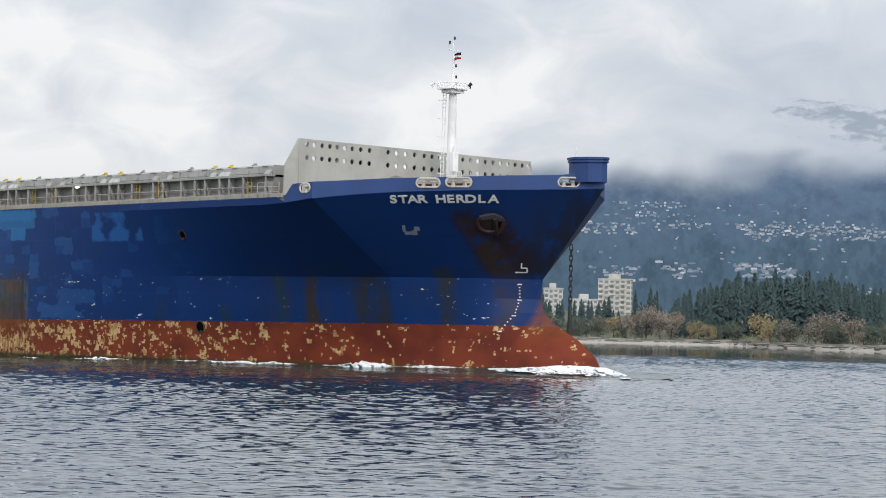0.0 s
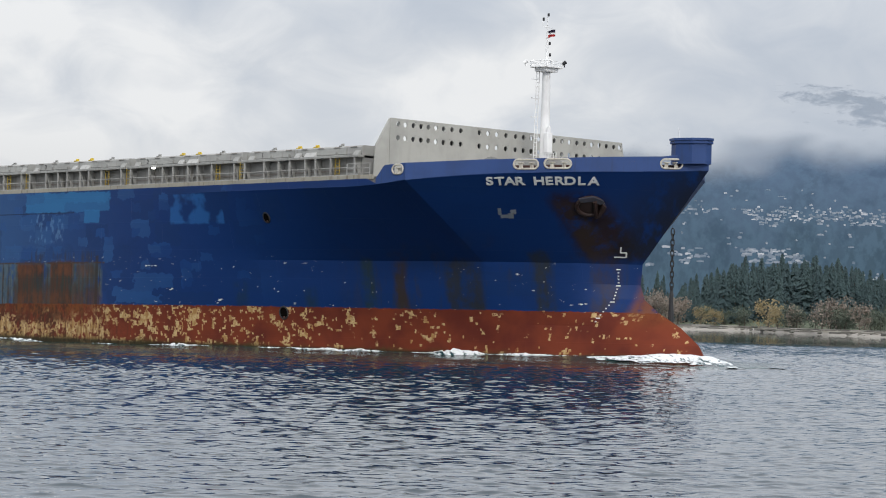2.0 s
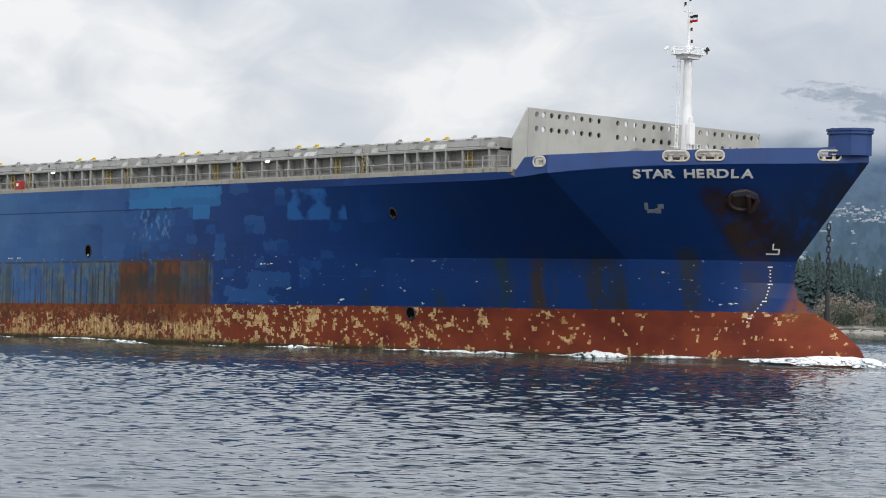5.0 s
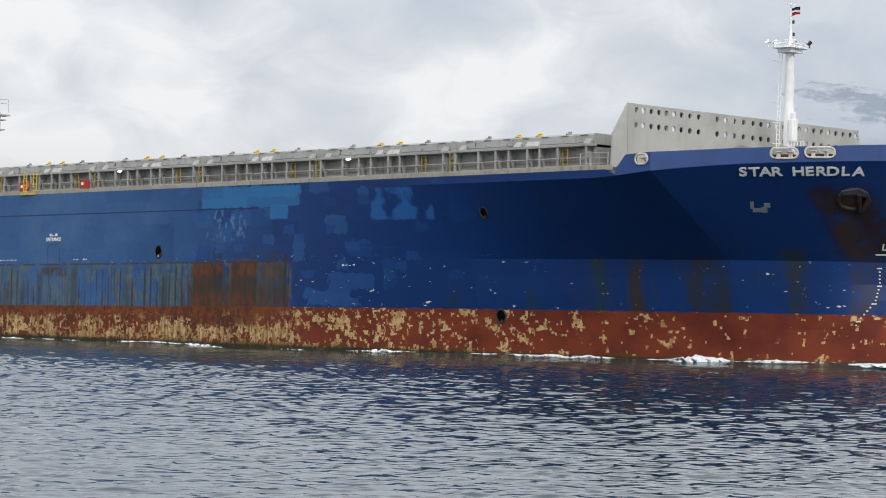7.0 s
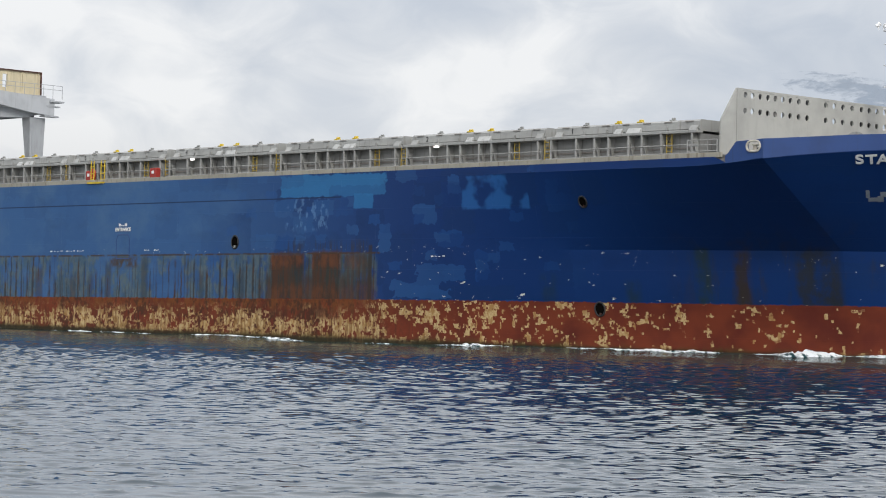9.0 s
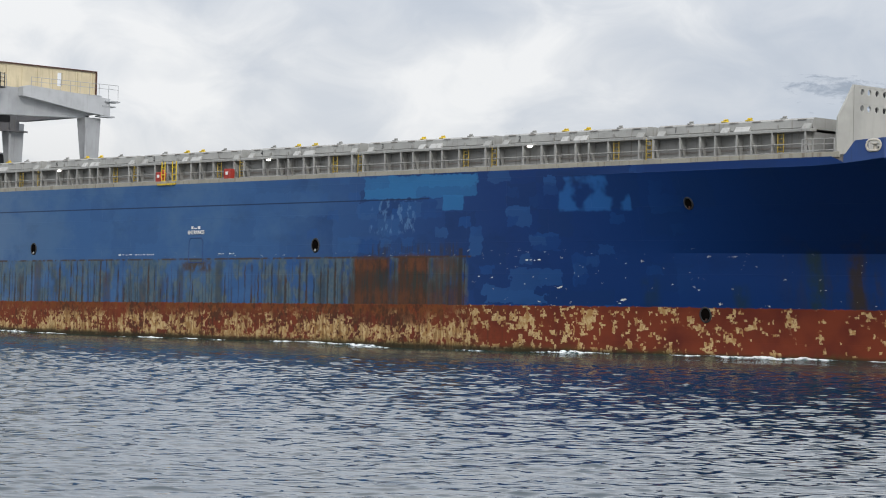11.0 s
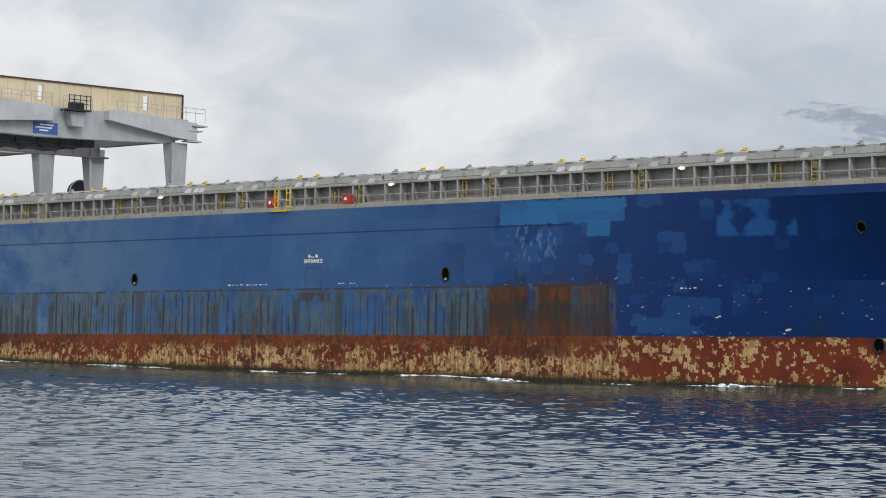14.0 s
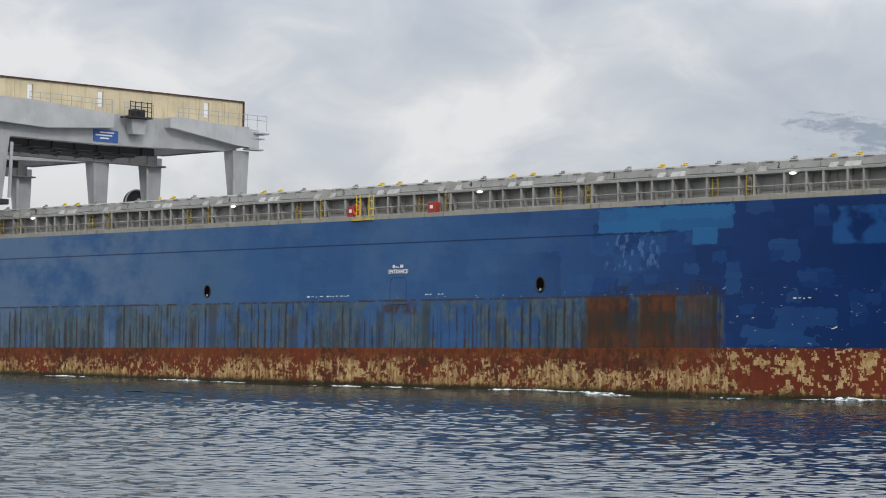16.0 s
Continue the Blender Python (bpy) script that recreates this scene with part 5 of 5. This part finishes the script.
def land_mesh(name, xs, ys, mat, label, category, drop=0.0):
    X, Y = np.meshgrid(xs, ys)
    Z = land_z(X, Y) - drop
    co = np.stack([X, Y, Z], -1).reshape(-1, 3)
    r, c = X.shape
    idx = np.arange(r * c).reshape(r, c)
    quads = np.stack([idx[:-1, :-1], idx[:-1, 1:], idx[1:, 1:], idx[1:, :-1]], -1).reshape(-1, 4)
    data = bpy.data.meshes.new(name)
    data.from_pydata(co.tolist(), [], quads.tolist())
    data.shade_smooth()
    ob = part_data(name, data, mat)
    return tagged(ob, label, category, kind="structure")


m, n = material("shore_ground")
c = n.coords()
x, y, z = n.xyz(c)
gr = n.noise(c, 0.12, 5, 0.6)
sand = n.mix(gr, (0.20, 0.185, 0.16), (0.36, 0.335, 0.29))
ground_c = n.mix(n.step(n.add(z, gr), 1.05, 1.5), sand, (0.06, 0.075, 0.035))
n.surface(n.principled(ground_c, 0.9, 0.0, n.bump(gr, 0.6, 0.5)))
SHORE = m
land_mesh("ground", np.concatenate([np.arange(-2400, -100, 60), np.arange(-100, 420, 6), np.arange(420, 2600, 60)]), np.concatenate([np.arange(470, 960, 7), np.arange(960, 1560, 40)]), SHORE, "low shore with a pale pebble beach", "ground")

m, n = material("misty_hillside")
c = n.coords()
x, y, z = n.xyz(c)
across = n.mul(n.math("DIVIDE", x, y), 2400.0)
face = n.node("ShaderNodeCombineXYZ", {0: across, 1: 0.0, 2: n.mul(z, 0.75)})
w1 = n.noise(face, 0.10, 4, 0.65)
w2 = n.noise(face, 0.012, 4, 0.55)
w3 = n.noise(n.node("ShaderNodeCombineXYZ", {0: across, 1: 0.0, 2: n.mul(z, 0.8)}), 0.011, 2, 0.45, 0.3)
# distance haze is painted in: bluer with height, and the slope itself glows
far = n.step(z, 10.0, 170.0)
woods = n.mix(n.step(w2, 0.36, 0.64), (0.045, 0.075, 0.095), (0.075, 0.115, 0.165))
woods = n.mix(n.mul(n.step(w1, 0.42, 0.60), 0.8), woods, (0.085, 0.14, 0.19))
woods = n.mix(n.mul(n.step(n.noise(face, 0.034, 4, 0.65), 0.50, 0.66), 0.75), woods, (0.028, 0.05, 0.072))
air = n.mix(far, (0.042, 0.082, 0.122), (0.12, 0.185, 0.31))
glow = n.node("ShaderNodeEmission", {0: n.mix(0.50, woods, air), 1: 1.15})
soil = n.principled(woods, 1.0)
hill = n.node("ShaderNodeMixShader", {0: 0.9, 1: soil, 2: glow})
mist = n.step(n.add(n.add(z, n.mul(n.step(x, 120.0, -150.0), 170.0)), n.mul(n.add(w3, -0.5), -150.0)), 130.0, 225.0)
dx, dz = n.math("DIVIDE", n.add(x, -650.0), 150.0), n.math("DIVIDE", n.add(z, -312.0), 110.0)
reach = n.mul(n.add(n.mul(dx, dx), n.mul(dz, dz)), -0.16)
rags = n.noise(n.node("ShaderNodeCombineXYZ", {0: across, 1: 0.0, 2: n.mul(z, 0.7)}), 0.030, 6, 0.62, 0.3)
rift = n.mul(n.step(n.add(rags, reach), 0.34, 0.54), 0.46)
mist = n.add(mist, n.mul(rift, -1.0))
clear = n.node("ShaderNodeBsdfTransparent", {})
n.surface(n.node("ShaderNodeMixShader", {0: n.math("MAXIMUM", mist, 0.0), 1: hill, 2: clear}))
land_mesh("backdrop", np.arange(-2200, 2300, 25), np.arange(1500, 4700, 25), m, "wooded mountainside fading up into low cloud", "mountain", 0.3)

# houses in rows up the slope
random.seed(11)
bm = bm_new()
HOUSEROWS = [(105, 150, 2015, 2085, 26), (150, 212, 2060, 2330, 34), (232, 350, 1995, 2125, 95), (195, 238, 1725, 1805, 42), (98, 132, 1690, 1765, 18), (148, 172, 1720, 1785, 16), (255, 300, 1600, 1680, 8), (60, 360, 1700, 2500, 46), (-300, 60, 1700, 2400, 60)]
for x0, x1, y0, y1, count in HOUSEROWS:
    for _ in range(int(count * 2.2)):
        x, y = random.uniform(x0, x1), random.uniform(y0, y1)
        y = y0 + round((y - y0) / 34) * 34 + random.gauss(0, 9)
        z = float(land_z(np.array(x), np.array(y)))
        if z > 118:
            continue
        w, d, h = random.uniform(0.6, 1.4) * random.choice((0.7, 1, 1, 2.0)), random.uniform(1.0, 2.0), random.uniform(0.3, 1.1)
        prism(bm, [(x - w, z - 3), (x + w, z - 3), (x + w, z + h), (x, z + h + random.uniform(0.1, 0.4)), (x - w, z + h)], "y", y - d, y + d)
# wall tones are dimmed and blued, so the distance haze is in their colour
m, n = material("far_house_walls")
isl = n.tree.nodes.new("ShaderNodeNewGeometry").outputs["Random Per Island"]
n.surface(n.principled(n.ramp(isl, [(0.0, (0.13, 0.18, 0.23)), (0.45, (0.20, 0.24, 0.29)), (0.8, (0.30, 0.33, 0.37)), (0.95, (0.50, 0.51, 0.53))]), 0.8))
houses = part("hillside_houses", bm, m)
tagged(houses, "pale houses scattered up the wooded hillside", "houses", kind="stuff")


# apartment blocks behind the trees
def apartment_block(x, y, w, d, storeys, bays, turn, tone, label):
    base = float(land_z(np.array(x), np.array(y))) - 0.5
    bm = bm_new()
    hgt = storeys * 2.95
    box(bm, -w / 2, w / 2, -d / 2, d / 2, 0, hgt)
    block = part("apartment_block", bm, painted("block_wall", tone, amount=0.25))
    tagged(block, label, "building", "apartment blocks by the shore")
    bm = bm_new()
    box(bm, -w / 2 - 0.3, w / 2 + 0.3, -d / 2 - 0.3, d / 2 + 0.3, hgt, hgt + 0.7)
    box(bm, -w * 0.2, w * 0.15, -d * 0.2, d * 0.2, hgt + 0.7, hgt + 3.4)
    part("roof", bm, painted("block_roof", tuple(k * 0.9 for k in tone), amount=0.2), block)
    glass = painted("block_glass", (0.20, 0.21, 0.22), rough=0.3, amount=0.1)
    bm = bm_new()
    box(bm, -0.5, 0.5, -0.08, 0.08, 0, 1.5)
    wd = bpy.data.meshes.new("window")
    bm.to_mesh(wd)
    bm.free()
    wd.materials.append(glass)
    bm = bm_new()
    box(bm, -0.5, 0.5, -1.2, 0.0, 0, 0.15)
    box(bm, -0.5, 0.5, -1.2, -1.12, 0.15, 1.1)
    bd = bpy.data.meshes.new("balcony")
    bm.to_mesh(bd)
    bm.free()
    bd.materials.append(painted("balcony_front", tuple(min(k * 1.1, 0.8) for k in tone), amount=0.2))
    for s in range(storeys):
        for b in range(bays):
            bx = -w / 2 + w * (b + 0.5) / bays
            ob = new("window", wd)
            ob.parent = block
            ob.matrix_basis = Matrix.LocRotScale((bx, -d / 2 - 0.02, s * 2.95 + 0.9), None, (w / bays * 0.62, 1, 1))
            if b % 2 == 0:
                ob = new("balcony", bd)
                ob.parent = block
                ob.matrix_basis = Matrix.LocRotScale((bx, -d / 2 - 0.02, s * 2.95 + 0.1), None, (w / bays * 0.8, 1, 1))
        for b in range(3):
            ob = new("window", wd)
            ob.parent = block
            ob.matrix_basis = Matrix.LocRotScale((w / 2 + 0.02, -d / 2 + d * (b + 0.5) / 3, s * 2.95 + 0.9), Euler((0, 0, radians(90))), (d / 3 * 0.55, 1, 1))
    block.matrix_basis = pose(x, y, base, 0, 0, turn)


apartment_block(97.5, 1480, 18.5, 12, 7, 6, -8, (0.50, 0.49, 0.45), "pale seven-storey apartment block behind shore trees")
apartment_block(79.5, 1470, 14.0, 11, 3, 5, 6, (0.55, 0.55, 0.54), "white three-storey apartment block behind shore trees")
apartment_block(62.5, 1480, 10.5, 12, 5, 4, 0, (0.50, 0.50, 0.48), "pale five-storey apartment block behind shore trees")
apartment_block(40.0, 1500, 16, 12, 6, 5, 4, (0.46, 0.44, 0.40), "beige six-storey apartment block behind shore trees")


# trees
def leaf_material(name, a, b):
    m, n = material(name)
    r = n.tree.nodes.new("ShaderNodeNewGeometry").outputs["Random Per Island"]
    o = n.tree.nodes.new("ShaderNodeObjectInfo").outputs["Random"]
    n.surface(n.principled(n.mix(n.add(n.mul(r, 0.6), n.mul(o, 0.4)), a, b), 0.85))
    return m


BARK = painted("bark", (0.08, 0.065, 0.05), amount=0.4)
# leaf colours carry distance haze: firs lifted towards blue, the others greyed
FIR = leaf_material("fir_needles", (0.026, 0.050, 0.056), (0.048, 0.082, 0.080))
OCHRE = leaf_material("ochre_leaves", (0.20, 0.165, 0.09), (0.33, 0.26, 0.14))
BROWN = leaf_material("brown_twigs", (0.16, 0.14, 0.12), (0.27, 0.215, 0.175))
GREENLEAF = leaf_material("dull_green_leaves", (0.06, 0.08, 0.064), (0.11, 0.13, 0.092))


def conifer(seed, label):
    rng = random.Random(seed)
    H = 1.0
    trunk = part("conifer", tube(bm_new(), (0, 0, 0), (0, 0, 0.97), 0.016, 6, 0.003), BARK)
    tagged(trunk, label, "tree", "conifers along the shore")
    bm = bm_new()
    for k in range(430):
        f = rng.random() ** 0.8
        z = 0.10 + 0.89 * f
        reach = (0.19 * (1 - f) ** 0.62 + 0.012) * rng.uniform(0.35, 1.2)
        a = rng.uniform(0, math.tau)
        c, s = math.cos(a), math.sin(a)
        w = reach * rng.uniform(0.14, 0.30)
        tip = Vector((c * reach, s * reach, z - reach * rng.uniform(0.25, 0.7)))
        root = Vector((c * 0.006, s * 0.006, z + 0.012))
        midp = root.lerp(tip, 0.55)
        side = Vector((-s, c, 0)) * w
        vs = [bm.verts.new(p) for p in (root, midp + side + Vector((0, 0, -0.012)), tip, midp - side + Vector((0, 0, -0.012)), midp + Vector((0, 0, 0.012)))]
        for i in range(4):
            bm.faces.new((vs[i], vs[(i + 1) % 4], vs[4]))
    part("crown", bm, FIR, trunk)
    return trunk


def broadleaf(seed, mat, label, group):
    rng = random.Random(seed)
    bm = bm_new()
    tube(bm, (0, 0, 0), (0.01, 0, 0.35), 0.03, 6, 0.02)
    ends = []
    for k in range(7):
        a = k * 0.9 + rng.random()
        e = Vector((0.26 * math.cos(a), 0.26 * math.sin(a), rng.uniform(0.4, 0.85)))
        tube(bm, (0.01, 0, rng.uniform(0.2, 0.35)), e, 0.014, 5, 0.004)
        ends.append(e)
    trunk = part("broadleaf_tree", bm, BARK)
    tagged(trunk, label, "tree", group)
    bm = bm_new()
    ends += [Vector((rng.uniform(-0.3, 0.3), rng.uniform(-0.3, 0.3), rng.uniform(0.08, 0.75))) for _ in range(14)]
    for k in range(760):
        c = rng.choice(ends) + Vector((rng.gauss(0, 0.085), rng.gauss(0, 0.085), rng.gauss(0, 0.075)))
        r = rng.uniform(0.016, 0.04)
        rot = Euler((rng.uniform(0, 6), rng.uniform(0, 6), 0)).to_matrix()
        vs = [bm.verts.new(c + rot @ Vector(p) * r * 0.8) for p in ((1, 0, 0), (0, 1.2, 0.2), (-1, 0, 0), (0, -1.2, 0.2))]
        bm.faces.new(vs)
    part("crown", bm, mat, trunk)
    return trunk


planted = set()


def plant(kinds, places):
    for k, (x, y, s, turn) in enumerate(places):
        ob = kinds[k % len(kinds)]
        z = float(land_z(np.array(x), np.array(y))) - 0.1
        m4 = pose(x, y, z, 0, 0, turn)
        if ob in planted:
            c = copy_thing(ob, m4)
            c.scale = (s * (0.85 + 0.3 * ((k * 7) % 5) / 5), s * (0.85 + 0.3 * ((k * 7) % 5) / 5), s)
        else:
            planted.add(ob)
            ob.matrix_basis = m4
            ob.scale = (s, s, s)


random.seed(21)
firs = [conifer(k, "dark green shore conifer with ragged boughs") for k in range(5)]
spots = []
for k in range(290):
    az = random.uniform(4.9, 10.6)
    r = random.uniform(880, 1180)
    tall = 12.5 + 8.5 * math.exp(-((az - 7.3) / 1.8) ** 4) + random.uniform(-5.0, 2.5)
    spots.append((r * math.tan(radians(az)), r, tall * (0.9 + 0.1 * (r - 880) / 300), random.uniform(0, 360)))
for k in range(60):
    az = random.uniform(-14, 4.9) if k > 34 else random.uniform(2.0, 4.9)
    r = random.uniform(960, 1400)
    spots.append((r * math.tan(radians(az)), r, random.uniform(9, 15), random.uniform(0, 360)))
for k in range(30):
    az = random.uniform(10.5, 19)
    r = random.uniform(760, 1150)
    spots.append((r * math.tan(radians(az)), r, random.uniform(14, 23), random.uniform(0, 360)))
plant(firs, spots)
ochres = [broadleaf(40 + k, OCHRE, "ochre autumn tree behind the beach", "autumn trees behind the beach") for k in range(2)]
browns = [broadleaf(50 + k, BROWN, "bare brownish tree behind the beach", "bare trees behind the beach") for k in range(2)]
greens = [broadleaf(60 + k, GREENLEAF, "dull green bushy tree behind the beach", "green trees behind the beach") for k in range(2)]


def shore_spot(az, back, h):
    t = math.tan(radians(az))
    y = 900.0
    for _ in range(30):
        y = 0.5 * y + 0.5 * (float(shore_y(y * t)) + back)
    return (y * t, y, h, random.uniform(0, 360))


plant(ochres, [shore_spot(a, b, h) for a, b, h in ((5.5, 30, 7.0), (5.8, 34, 6.5), (6.95, 30, 9.5), (7.15, 36, 8.0), (3.75, 60, 8.0), (12.2, 30, 6.5), (1.2, 40, 7.0))])
plant(browns, [shore_spot(a, b, h) for a, b, h in ((4.2, 45, 10.5), (4.45, 50, 12.5), (4.75, 45, 12.0), (4.0, 55, 9.0), (5.0, 60, 11.0), (7.5, 34, 7.5), (8.1, 40, 9.5), (8.4, 36, 10.5), (8.9, 44, 9.0), (3.4, 50, 8.0), (9.0, 30, 5.0), (10.2, 30, 7.0), (-2.0, 45, 8.0))])
plant(greens, [shore_spot(random.uniform(2.6, 11.0), random.uniform(30, 75), random.uniform(4.5, 8.5)) for _ in range(44)] + [shore_spot(random.uniform(-12, 2.6), random.uniform(30, 90), random.uniform(6, 10)) for _ in range(30)])

# beach: driftwood logs and rocks, too many to count
bm = bm_new()
for k in range(420):
    az = random.uniform(1.5, 12.0)
    x, y, _, _ = shore_spot(az, random.uniform(1, 24), 0)
    z = float(land_z(np.array(x), np.array(y)))
    r = random.uniform(0.2, 0.6)
    if k % 3:
        bmesh.ops.create_icosphere(bm, subdivisions=1, radius=r, matrix=Matrix.Translation((x, y, z)) @ Matrix.Diagonal((1.5, 1, 0.6, 1)) @ pose(0, 0, 0, k * 31, k * 17, k * 53))
    else:
        a = random.uniform(-0.5, 0.5)
        tube(bm, (x - 3 * math.cos(a), y - 3 * math.sin(a), z + 0.3), (x + 3 * math.cos(a), y + 3 * math.sin(a), z + 0.35), 0.22, 7, 0.15)
m, n = material("beach_rock")
isl = n.tree.nodes.new("ShaderNodeNewGeometry").outputs["Random Per Island"]
n.surface(n.principled(n.mix(isl, (0.07, 0.068, 0.062), (0.26, 0.245, 0.21)), 0.9))
tagged(part("beach_rocks", bm, m), "grey rocks and bleached driftwood along the beach", "rocks", kind="stuff")


def motions():
    walk(ship, [(t, ship_place(run)) for t, yaw, pitch, lean, run in ROWS])
    for piece in wash_pieces:
        walk(piece, [(t, ship_place(run, True)) for t, yaw, pitch, lean, run in ROWS])
    walk(water, [(0.0, pose(0, 0, 0)), (16.0, pose(3.5, -4.5, 0))])


motions()
